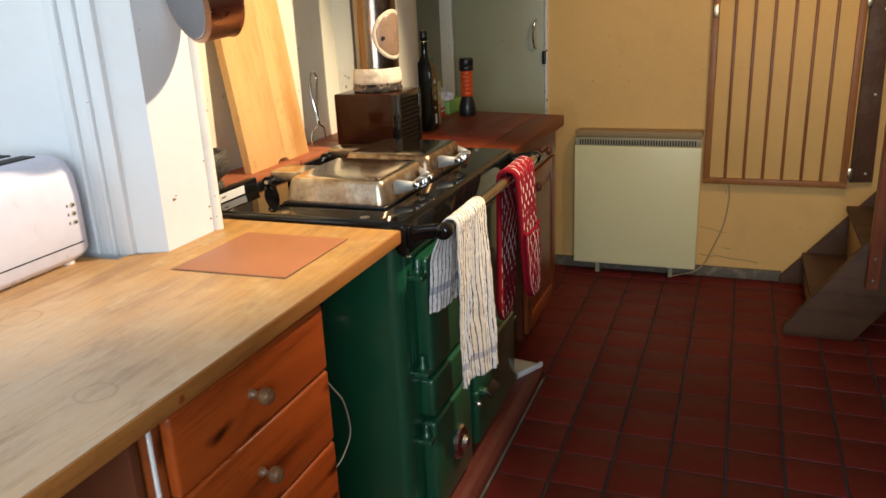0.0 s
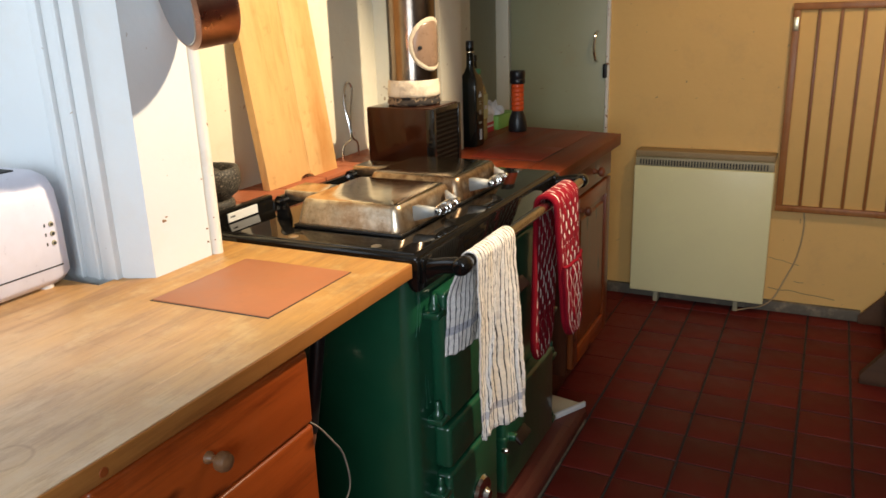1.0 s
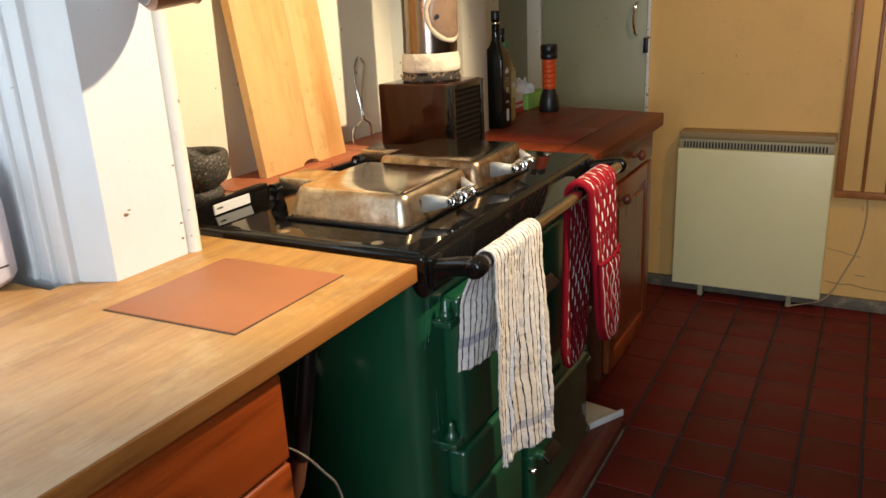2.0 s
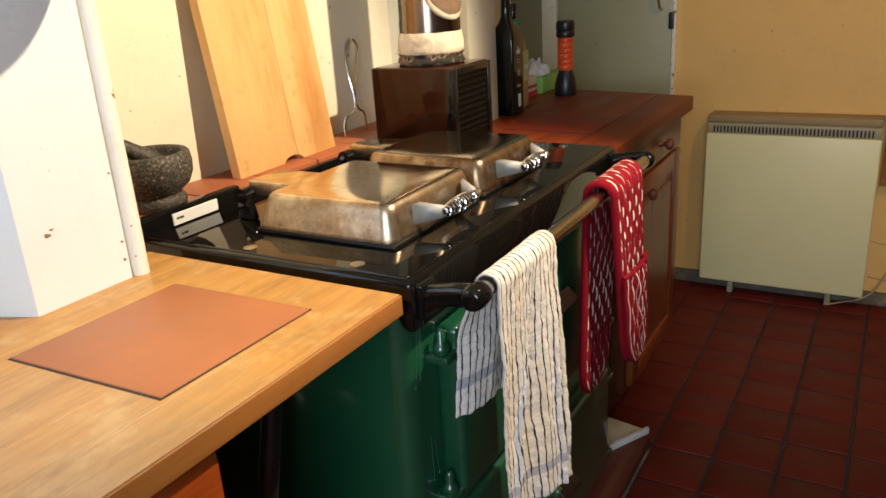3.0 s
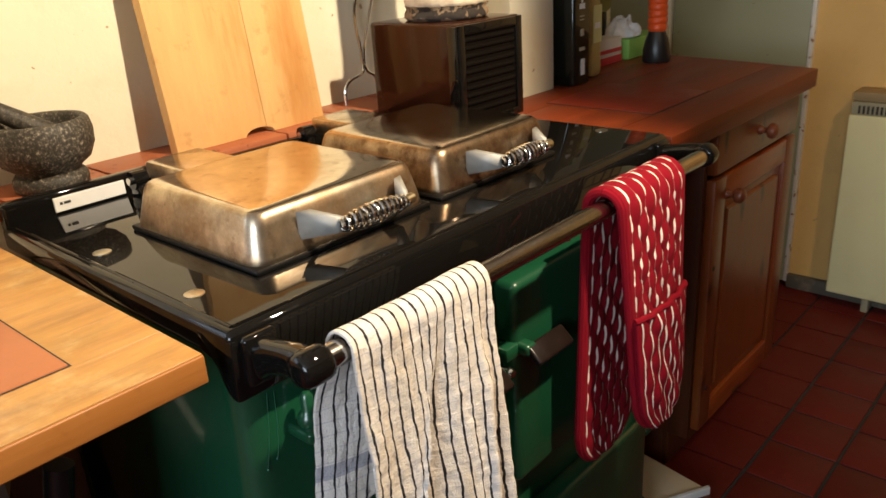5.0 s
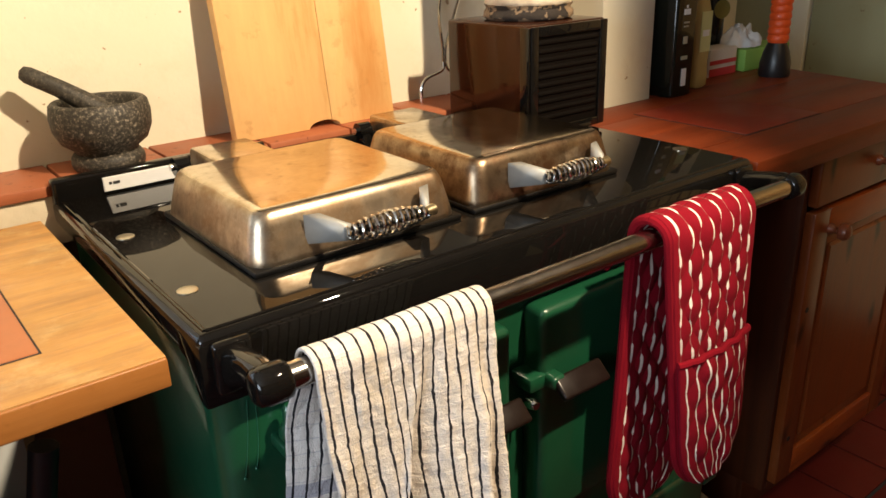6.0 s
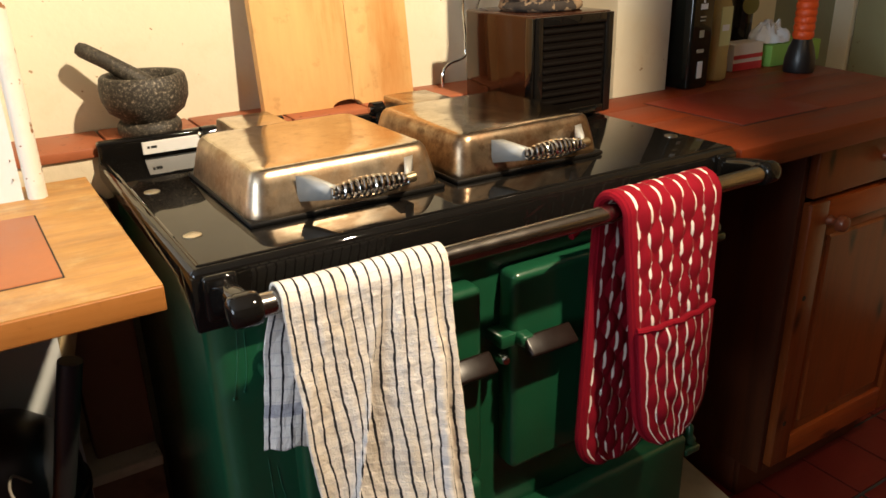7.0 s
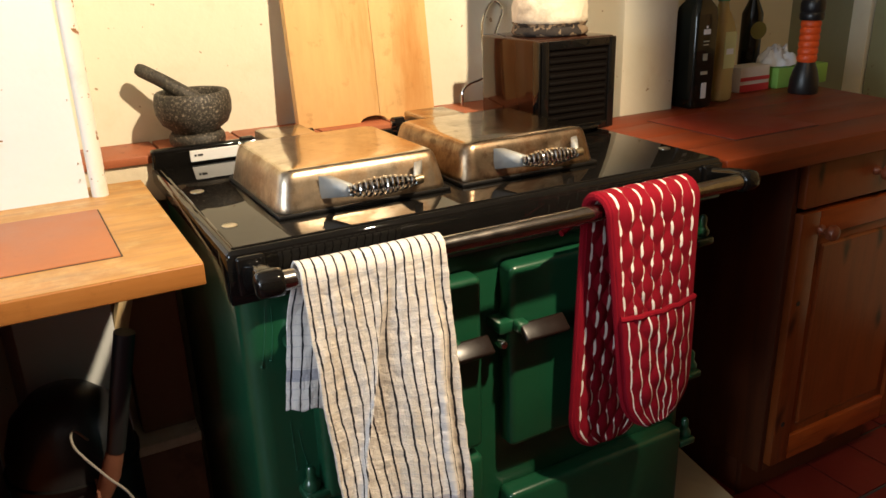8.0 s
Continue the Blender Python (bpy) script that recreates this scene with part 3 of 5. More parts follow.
# far wall with the cupboard doorway in it
solid("wall_north", boxes((-0.236, 2.6, 2.43, 2.6, 0, CEILZ), (-0.95, -0.836, 2.43, 2.6, 0, CEILZ), (-0.836, -0.236, 2.43, 2.6, 1.98, CEILZ), (-0.836, -0.236, 2.56, 2.6, 0, 1.98), bev=0), OCHRE, "uneven ochre plaster wall with stains", "wall")
# unseen wall; its dark boards are made up to hold down bounced light
solid("wall_east", box(2.45, 2.6, -2.6, 2.43, 0, CEILZ, 0), PLANKW, "unseen wall, kept dark to cut bounced light", "wall")
solid("wall_south", boxes((-1.05, 0.3, -2.75, -2.6, 0, CEILZ), (1.7, 2.45, -2.75, -2.6, 0, CEILZ), (0.3, 1.7, -2.75, -2.6, 0, 1.0), (0.3, 1.7, -2.75, -2.6, 2.1, CEILZ), bev=0), WHITE, "white wall with a window", "wall")
solid("wall_west", boxes((-1.25, -1.05, -2.75, -1.75, 0, CEILZ), (-1.25, -1.05, -0.6, -0.335, 0, CEILZ), (-1.25, -1.05, -1.75, -0.6, 0, 1.08), (-1.25, -1.05, -1.75, -0.6, 2.1, CEILZ), bev=0), WHITE, "white wall with a deep window", "wall")
solid("chimney_pier", prism([(-0.425, -0.125), (-0.425, -0.282), (-0.478, -0.304), (-1.25, -0.335), (-1.25, -0.125)], 0, CEILZ, "z"), WHITE, "white painted chimney pier, chipped", "wall")
solid("recess_wall", box(-1.0, -0.708, -0.125, 1.064, 0, CEILZ, 0), CREAM, "cream painted wall behind the range, speckled with grease", "wall")
solid("far_pier", box(-1.0, -0.455, 1.064, 1.233, 0, CEILZ, 0.006), CREAM, "cream painted brick pier with rubbed patches", "wall")
solid("alcove_wall", box(-1.0, -0.80, 1.233, 2.08, 0, CEILZ, 0), CREAM, "dull cream alcove wall", "wall")
solid("alcove_panel", box(-1.0, -0.806, 2.08, 2.43, 0, CEILZ, 0), GREYW, "grey-green painted panel in the alcove", "wall")
# pier mouldings
solid("trim", boxes((-0.528, -0.490, -0.318, -0.296, 0.921, CEILZ), (-0.541, -0.5305, -0.324, -0.298, 0.921, CEILZ), (-0.573, -0.5435, -0.319, -0.298, 0.921, CEILZ), (-0.584, -0.5755, -0.326, -0.300, 0.921, CEILZ), (-0.610, -0.5865, -0.319, -0.302, 0.921, CEILZ), bev=0.0025, seg=2), WHITE, "white painted moulded boards on the pier", "trim")
solid("pipe", tube([(-0.428, -0.1065, 0.921), (-0.430, -0.1070, 1.6), (-0.428, -0.1065, CEILZ)], 0.0135, 16), PIPE, "white painted pipe with rusty chips", "pipe")
chips = bmesh.new()
for cy, cz, w, t in ((-0.246, 1.030, 0.008, 28), (-0.236, 1.036, 0.004, 10), (-0.132, 0.985, 0.005, 80), (-0.130, 1.090, 0.004, 85), (-0.133, 0.957, 0.006, 95)):
    join(chips, lathe([(0, 0), (w, 0), (w * 0.8, 0.0006), (0, 0.0007)], (-0.4251, cy, cz), 9, pose(0, 0, 0, t, 90, 0) @ Matrix.Diagonal((0.38, 1, 1, 1))))
solid("paint_chips", chips, CHIPB, "small brown chips in the white paint", "paint chips")
solid("baseboard", boxes((-0.236, 0.94, 2.405, 2.43, 0, 0.052), bev=0.004), SKIRT, "flaking damp-stained skirting", "baseboard")

# windows behind and beside the camera
for name, spans in (("window_1", ((0.3, 1.7), (-2.69, -2.66), (1.0, 2.1))), ("window_2", ((-1.19, -1.16), (-1.75, -0.6), (1.08, 2.1)))):
    (wx0, wx1), (wy0, wy1), (wz0, wz1) = spans
    win = thing(name, ((wx0 + wx1) / 2, (wy0 + wy1) / 2, wz0), "white painted casement window", "window", kind="structure")
    f = 0.05
    if name == "window_1":
        fr = boxes((wx0, wx0 + f, wy0, wy1, wz0, wz1), (wx1 - f, wx1, wy0, wy1, wz0, wz1), (wx0 + f, wx1 - f, wy0, wy1, wz0, wz0 + f), (wx0 + f, wx1 - f, wy0, wy1, wz1 - f, wz1), ((wx0 + wx1) / 2 - 0.02, (wx0 + wx1) / 2 + 0.02, wy0, wy1, wz0 + f, wz1 - f))
        gl = box(wx0 + f, wx1 - f, wy0 + 0.012, wy0 + 0.016, wz0 + f, wz1 - f, 0)
    else:
        fr = boxes((wx0, wx1, wy0, wy0 + f, wz0, wz1), (wx0, wx1, wy1 - f, wy1, wz0, wz1), (wx0, wx1, wy0 + f, wy1 - f, wz0, wz0 + f), (wx0, wx1, wy0 + f, wy1 - f, wz1 - f, wz1), (wx0, wx1, (wy0 + wy1) / 2 - 0.02, (wy0 + wy1) / 2 + 0.02, wz0 + f, wz1 - f))
        gl = box(wx0 + 0.012, wx0 + 0.016, wy0 + f, wy1 - f, wz0 + f, wz1 - f, 0)
    part("window_frame", fr, WINP, win)
    part("pane", gl, PANE, win, smooth=0).visible_shadow = False

# cupboard door in the far wall
d = thing("door_1", (-0.49, 2.43, 0), "sage green painted plank door with chipped edge", "door", kind="structure")
part("door_frame", boxes((-0.836, -0.740, 2.405, 2.50, 0, 1.98), (-0.740, -0.236, 2.42, 2.50, 1.93, 1.98)), CREAM, d, "cream painted door post")
leaf = part("leaf", boxes((-0.732, -0.252, 2.415, 2.45, 0.02, 1.925)), SAGE, d)
part("edge_strip", boxes((-0.251, -0.2365, 2.412, 2.47, 0.02, 1.925), bev=0.003), PIPE, d, "cream edge with paint knocked off")
part("handle", tube(bend([(-0.292, 2.413, 1.285), (-0.296, 2.385, 1.27), (-0.300, 2.375, 1.215), (-0.296, 2.385, 1.16), (-0.292, 2.413, 1.145)]), 0.006), CHROME, leaf, "chrome bow handle")
part("latch", boxes((-0.262, -0.243, 2.398, 2.416, 1.07, 1.135), bev=0.004), IRON, leaf, "black iron rim latch")

# ---------- far wall: slatted shutter, plank, heater, cable ----------
sh = thing("slatted_shutter", (0.87, 2.41, 0.494), "pine framed shutter with narrow brown slats over ochre board", "shutter")
part("backing_board", box(0.556, 1.168, 2.412, 2.428, 0.50, 1.372, 0.001), OCHRE, sh, "ochre painted backing board")
part("frame_rail", box(0.545, 1.179, 2.392, 2.418, 0.488, 0.516, 0.003), SHUTW, sh)
part("frame_rail", box(0.545, 1.179, 2.392, 2.418, 1.356, 1.384, 0.003), SHUTW, sh)
part("frame_stile", box(0.545, 0.575, 2.390, 2.418, 0.516, 1.356, 0.003), SHUTW, sh)
part("frame_stile", box(1.149, 1.179, 2.390, 2.418, 0.516, 1.356, 0.003), SHUTW, sh)
for k in range(6):
    x = 0.646 + k * 0.0845
    part("slat", box(x - 0.0068, x + 0.0068, 2.396, 2.414, 0.516, 1.356, 0.003), TRIMW, sh)
for hx, hz in ((0.560, 1.30), (1.186, 1.325), (1.186, 0.558)):
    part("hinge", boxes((hx - 0.011, hx + 0.011, 2.384, 2.395, hz - 0.028, hz + 0.028), bev=0.002), BRASS, sh, "pale brass butt hinge")
pk = thing("wall_plank", (1.245, 2.42, 0.50), "dark brown plank screwed to the wall", "plank")
part("board", prism([(1.190, 0.515), (1.285, 0.52), (1.270, 1.6), (1.190, 1.6)], 2.402, 2.429, "y", 0.003), PLANKW, pk)
for z in (0.56, 0.92, 1.285):
    part("screw", lathe([(0, 0), (0.006, 0), (0.005, 0.003), (0, 0.004)], (1.252, 2.402, z), 10, pose(0, 0, 0, 90, 0, 0)), LABELW, pk)

h = thing("storage_heater", (0.23, 2.36, 0), "cream enamelled storage heater with a grey slotted top", "heater")
part("front_panel", box(-0.077, 0.536, 2.322, 2.336, 0.057, 0.676, 0.006, 3), HEATER, h)
part("casing", box(-0.070, 0.529, 2.336, 2.424, 0.062, 0.718, 0.006), HEATER, h)
part("top_cap", box(-0.074, 0.534, 2.330, 2.428, 0.7185, 0.748, 0.005), HEATTOP, h, "dusty brown top cover")
part("grille", box(-0.072, 0.532, 2.324, 2.3355, 0.677, 0.7175, 0.003), HEATG, h, "grey grille")
for k in range(44):
    x = -0.048 + k * 0.01285
    part("slot", box(x - 0.0032, x + 0.0032, 2.3225, 2.3275, 0.682, 0.707, 0), SLOT, h, smooth=0)
for x in (0.045, 0.415):
    part("foot", box(x - 0.011, x + 0.011, 2.345, 2.42, 0.0, 0.066, 0.003), HEATG, h, "white bracket foot")
cb = thing("heater_cable", (0.5, 2.4, 0.0), "thin painted cable looping from shutter to skirting", "cable")
part("cable", tube(bend([(0.665, 2.425, 0.50), (0.672, 2.424, 0.40), (0.655, 2.423, 0.27), (0.615, 2.42, 0.16), (0.575, 2.40, 0.07), (0.53, 2.385, 0.03), (0.47, 2.36, 0.018), (0.42, 2.34, 0.008)]), 0.0032, 8), RUBBER, cb)

CRACKD = painted("dark_crack", (0.36, 0.235, 0.11), (0.05, 0.035, 0.02), 0.8, 0.9, 0.5)
cracks = bmesh.new()
for pts, r in ((((0.538, 0.258), (0.570, 0.250), (0.600, 0.247), (0.625, 0.238), (0.668, 0.231)), 0.0014), (((0.545, 0.110), (0.600, 0.102), (0.640, 0.106), (0.700, 0.096), (0.760, 0.092), (0.830, 0.083)), 0.0020), (((0.655, 0.152), (0.675, 0.148), (0.695, 0.149)), 0.0018), (((0.655, 0.452), (0.656, 0.430)), 0.0016)):
    join(cracks, tube(bend([(x, 2.4303, z) for x, z in pts], 5), r, 6))
solid("wall_cracks", cracks, CRACKD, "fine dark cracks in the plaster", "wall crack")

# ---------- staircase foot ----------
RISERP = painted("dull_ochre_riser_paint", (0.52, 0.34, 0.15), (0.25, 0.15, 0.07), 0.5, 0.6, 0.4)
st = thing("staircase", (1.5, 2.1, 0), "steep dark timber stair with ochre painted risers", "stairs")
part("near_string", prism([(0.925, 0), (0.925, 0.035), (2.38, 2.10), (2.44, 2.10), (2.44, 1.76), (1.19, 0)], 1.752, 1.79, "y", 0.003), STAIRW, st)
part("wall_string", prism([(0.93, 0), (0.93, 0.035), (2.40, 1.78), (2.44, 1.78), (2.44, 1.50), (1.20, 0)], 2.386, 2.404, "y", 0.003), STAIRW, st)
for k in range(8):
    z = 0.168 + 0.242 * k
    x = 1.035 + 0.168 * k
    part("tread", box(x - 0.014, x + 0.184, 1.79, 2.386, z - 0.026, z, 0.004), STAIRW, st)
    part("riser", box(x + 0.006, x + 0.020, 1.79, 2.386, max(0.0, z - 0.242), z - 0.026, 0.001), RISERP, st, "ochre painted riser")
part("newel_post", box(1.205, 1.252, 1.705, 1.75, 0.245, 2.30, 0.006, 3), RAILW, st, "reddish varnished post bolted to the string")
for z in (0.285, 0.375):
    part("bolt", lathe([(0, 0), (0.007, 0), (0.006, 0.004), (0, 0.005)], (1.228, 1.705, z), 10, pose(0, 0, 0, 90, 0, 0)), CHROME, st)

# ---------- near worktop and drawers ----------
wt = thing("beech_worktop", (-0.5, -1.0, 0.872), "worn butcher-block worktop with rings and scratches", "worktop")
wrng = random.Random(9)
sx = 0.0
while sx > -1.04:
    sw = wrng.uniform(0.060, 0.095)
    ex = max(-1.05, sx - sw)
    y_end = -0.030 if sx > -0.44 else -0.355
    cuts = [y_end]
    while cuts[-1] > -2.1:
        cuts.append(max(-2.2, cuts[-1] - wrng.uniform(0.45, 0.95)))
    for a, b in zip(cuts, cuts[1:]):
        part("stave", box(ex + 0.00005, sx - 0.00005, b + 0.00005, a, 0.895, 0.925, 0.00015, 1), MAPLE, wt)
    sx = ex
part("front_edging", box(0.0002, 0.0045, -2.2, -0.030, 0.895, 0.925, 0.0022, 3), EDGEW, wt, "darker orange front edge")
part("knot", lathe([(0, 0), (0.007, 0), (0.006, 0.0008), (0, 0.001)], (0.0044, -0.79, 0.907), 12, pose(0, 0, 0, 0, 90, 0)), PINEV, wt, "dark knot in the edge")
tl = thing("clay_tile", (-0.21, -0.24, 0.919), "square terracotta tile let into the worktop", "tile")
part("tile", prism([(-0.336, -0.122), (-0.084, -0.119), (-0.086, -0.369), (-0.338, -0.378)], 0.920, 0.9275, "z", 0.002), INLAY, tl)
part("sealant_joint", prism([(-0.3380, -0.1200), (-0.0820, -0.1170), (-0.0832, -0.3720), (-0.3408, -0.3810)], 0.918, 0.9256, "z"), GROUT, tl, "dark joint round the tile")


def knob(parent, x, y, z, r, mat, label):
    prof = [(0, 0), (r * 0.62, 0), (r * 0.6, 0.004), (r * 0.36, 0.010), (r * 0.42, 0.016), (r * 0.92, 0.022), (r, 0.030), (r * 0.82, 0.037), (r * 0.4, 0.041), (0, 0.042)]
    return part("knob", lathe(prof, (x, y, z), 20, pose(0, 0, 0, 0, 90, 0)), mat, parent, label)


dr = thing("drawer_unit", (-0.3, -0.57, 0), "orange varnished pine drawer unit under the worktop", "cabinet")
part("carcass", boxes((-0.55, -0.034, -0.378, -0.360, 0.10, 0.8945), (-0.55, -0.030, -0.821, -0.804, 0.10, 0.8945), (-0.55, -0.034, -0.804, -0.378, 0.10, 0.118), (-0.55, -0.53, -0.804, -0.378, 0.118, 0.872), bev=0.002), PINEV, dr)
KNOBW = wooden("turned_brown_knob", (0.15, 0.070, 0.030), (0.075, 0.032, 0.014), "x", 0.3, 2.0, False, 0.0, 0.4)
for z0, z1 in ((0.747, 0.880), (0.591, 0.743), (0.430, 0.587), (0.125, 0.426)):
    dw = part("drawer", box(-0.036, -0.014, -0.802, -0.366, z0, z1, 0.007, 3), PINE, dr, "knotty pine drawer front")
    knob(dw, -0.014, -0.612, (z0 + z1) / 2 + 0.006, 0.0150, KNOBW, "turned wooden knob")
    part("drawer_box", box(-0.50, -0.036, -0.77, -0.39, z0 + 0.01, z1 - 0.02, 0.002), PINEV, dw)
part("edge_strip", box(-0.034, -0.029, -0.8270, -0.8215, 0.10, 0.8945, 0.001), LABELW, dr, "white edging strip")
part("plinth", box(-0.5, -0.08, -0.82, -0.36, 0, 0.10, 0.002), CARCASS, dr)
cu = thing("open_cupboard", (-0.3, -1.3, 0), "dark red-brown open cupboard under the worktop", "cabinet")
part("side_panel", box(-0.55, -0.05, -0.846, -0.828, 0, 0.8945, 0.002), CARCASS, cu)
part("side_panel", box(-0.55, -0.05, -2.0, -1.982, 0, 0.8945, 0.002), CARCASS, cu)
part("back_panel", box(-0.56, -0.54, -1.982, -0.842, 0.1, 0.8945, 0.002), CARCASS, cu)
part("shelf", box(-0.54, -0.06, -1.98, -0.844, 0.10, 0.12, 0.002), CARCASS, cu)
part("shelf", box(-0.54, -0.09, -1.98, -0.844, 0.56, 0.58, 0.002), CARCASS, cu)

# gap beside the range: sooty wall, batten, hod, shovel, wire
solid("hearth_wall", box(-0.69, -0.575, -0.36, 0.0, 0, 0.87, 0), DIRTYWALL, "sooty whitewashed wall under the worktop", "wall")
SOOTB = painted("sooty_brown_brick_paint", (0.26, 0.145, 0.085), (0.05, 0.03, 0.02), 0.8, 0.8, 1.0)
solid("hearth_cheek", boxes((-0.575, -0.50, -0.105, 0.0, 0.405, 0.868), (-0.575, -0.47, -0.125, 0.0, 0.0, 0.38), bev=0.006), SOOTB, "sooty brown brick cheek beside the range", "wall")
solid("hearth_ledge", box(-0.575, -0.455, -0.135, 0.0, 0.382, 0.404, 0.004), DIRTYWALL, "whitewashed stone ledge, chipped", "ledge")
bt = thing("wooden_batten", (-0.40, -0.12, 0.0), "pale wooden batten leaning under the worktop", "batten")
part("bar", box(-0.017, 0.017, -0.012, 0.012, 0.005, 0.93, 0.002, 2, pose(-0.45, -0.312, 0.0, -16.5, 0, 0)), BATTEN, bt)
hod = thing("coal_hod", (-0.30, -0.20, 0), "black domed coal hod under the worktop", "coal hod")
part("body", lathe([(0, 0.0), (0.080, 0.0), (0.085, 0.010), (0.100, 0.25), (0.102, 0.50), (0.098, 0.550), (0.082, 0.600), (0.050, 0.632), (0.012, 0.644), (0, 0.645)], (-0.318, -0.232, 0.0), 36), DARKP, hod)
part("rim_band", lathe([(0.100, 0.50), (0.106, 0.502), (0.106, 0.512), (0.100, 0.514)], (-0.318, -0.232, 0.0), 36), IRON, hod)
part("wire_bail", tube(bend([(-0.228, -0.205, 0.585), (-0.170, -0.222, 0.640), (-0.120, -0.224, 0.640), (-0.104, -0.192, 0.590), (-0.102, -0.164, 0.545), (-0.102, -0.148, 0.470), (-0.106, -0.168, 0.430), (-0.116, -0.206, 0.402), (-0.160, -0.240, 0.385), (-0.222, -0.252, 0.380)]), 0.0019, 8), WIRE, hod, "thin wire bail")
sv = thing("fire_shovel", (-0.17, -0.17, 0), "black handled fire shovel with rusty blade", "shovel")
part("handle", tube([(-0.168, -0.127, 0.780), (-0.170, -0.145, 0.700), (-0.174, -0.170, 0.585)], [0.0155, 0.0155, 0.014], 18), DARKP, sv)
part("socket", tube([(-0.174, -0.170, 0.588), (-0.18, -0.185, 0.54), (-0.19, -0.20, 0.50)], [0.013, 0.016, 0.012], 14), SHOVELR, sv, "rusty socket")
part("blade", prism([(-0.26, 0.0), (-0.135, 0.0), (-0.145, 0.42), (-0.175, 0.52), (-0.215, 0.52), (-0.25, 0.42)], -0.208, -0.204, "y"), SHOVELR, sv, "rusty steel blade")

# ---------- toaster ----------
to = thing("toaster", (-0.66, -0.60, 0.919), "white long-slot toaster with three small knobs on the worktop", "toaster")


def toaster_ring(y, inset):
    pts = []
    for x, z in ((-0.572, 0.926), (-0.556, 0.942), (-0.556, 1.06), (-0.562, 1.108), (-0.580, 1.134), (-0.61, 1.142), (-0.72, 1.142), (-0.75, 1.13), (-0.765, 1.09), (-0.765, 0.942), (-0.750, 0.926)):
        cx, cz = -0.66, 1.03
        pts.append(Vector((cx + (x - cx) * inset, y, cz + (z - cz) * inset)))
    return pts


part("body", loft([toaster_ring(-0.366, 0.86), toaster_ring(-0.361, 0.93), toaster_ring(-0.370, 0.975), toaster_ring(-0.392, 1.0), toaster_ring(-0.74, 1.0), toaster_ring(-0.76, 0.97), toaster_ring(-0.766, 0.88)]), TOASTW, to, smooth=50)
part("base_line", box(-0.762, -0.5545, -0.752, -0.378, 0.962, 0.9645, 0.001), SLOT, to, "thin seam line")
for x in (-0.632, -0.698):
    part("slot", box(x - 0.019, x + 0.019, -0.72, -0.402, 1.130, 1.1445, 0.002), SLOT, to, "dark bread slot")
for z in (1.044, 1.026, 1.008):
    part("knob", lathe([(0, 0), (0.0052, 0), (0.0046, 0.003), (0, 0.004)], (-0.557, -0.390, z), 14, pose(0, 0, 0, 0, 90, 0)), HEATG, to, "small round grey button")
    part("knob_centre", lathe([(0, 0), (0.0030, 0), (0.0028, 0.0012), (0, 0.0014)], (-0.5532, -0.390, z), 10, pose(0, 0, 0, 0, 90, 0)), INK, to)
    part("mark", box(-0.5565, -0.5555, -0.405, -0.402, z - 0.003, z + 0.003, 0), INK, to, smooth=0)
for x, y in ((-0.585, -0.40), (-0.735, -0.40), (-0.585, -0.73), (-0.735, -0.73)):
    part("foot", lathe([(0, 0), (0.012, 0), (0.014, 0.012), (0, 0.016)], (x, y, 0.919), 14), LABELW, to)

to.location.z += 0.006

# ---------- sill behind the range ----------
sill = solid("sill", boxes((-0.708, -0.575, -0.122, 1.064, 0.86, 0.938), bev=0.002), DIRTYWALL, "whitewashed ledge behind the range", "sill")
for y0, y1, x1 in ((-0.120, 0.024, -0.568), (0.028, 0.188, -0.568), (0.192, 0.352, -0.568), (0.356, 0.516, -0.568), (0.520, 0.680, -0.568), (0.684, 0.844, -0.568), (0.848, 1.060, -0.568)):
    t = part("tile", box(-0.708, x1, y0, y1, 0.936, 0.953, 0.003), SILLT, sill)

# ---------- the range cooker ----------
rc = thing("range_cooker", (-0.28, 0.46, 0), "green enamelled solid-fuel range cooker with black hob and steel lids", "range cooker")
part("body", box(-0.555, -0.030, 0.014, 0.900, 0.055, 0.900, 0.030, 6), GREEN, rc)
part("plinth_rail", box(-0.545, -0.040, 0.03, 0.885, 0.045, 0.062, 0.003), BLACK, rc)
hob = part("hob", box(-0.572, 0.0, 0.0, 0.914, 0.892, 0.9305, 0.010, 4), BLACK, rc, "glossy black enamelled hob")
part("apron", prism([(0.001, 0.922), (0.001, 0.853), (-0.010, 0.852), (-0.019, 0.857), (-0.026, 0.868), (-0.031, 0.882), (-0.040, 0.891), (-0.060, 0.8955), (-0.060, 0.922)], -0.001, 0.915, "y", 0.004), BLACK, hob, "deep curved front lip")
part("rim", tube([(-0.555, 0.0125, 0.9298), (-0.013, 0.0125, 0.9298)], 0.0028, 8), BLACK, hob)
part("rim", tube([(-0.0125, 0.013, 0.9298), (-0.0125, 0.900, 0.9298)], 0.0028, 8), BLACK, hob)
part("rear_upstand", boxes((-0.574, -0.552, 0.002, 0.252, 0.92, 0.963), (-0.572, -0.552, 0.2525, 0.74, 0.92, 0.944), bev=0.006, seg=4), BLACK, hob)
plate = part("maker_plate", box(-0.5515, -0.5475, 0.072, 0.182, 0.9325, 0.9545, 0.001, 1), LABELW, hob, "white maker's plate")
for k, (a, b) in enumerate(((0.080, 0.084), (0.086, 0.096))):
    part("mark", box(-0.5474, -0.5468, a, b, 0.943, 0.947, 0), INK, plate, smooth=0)
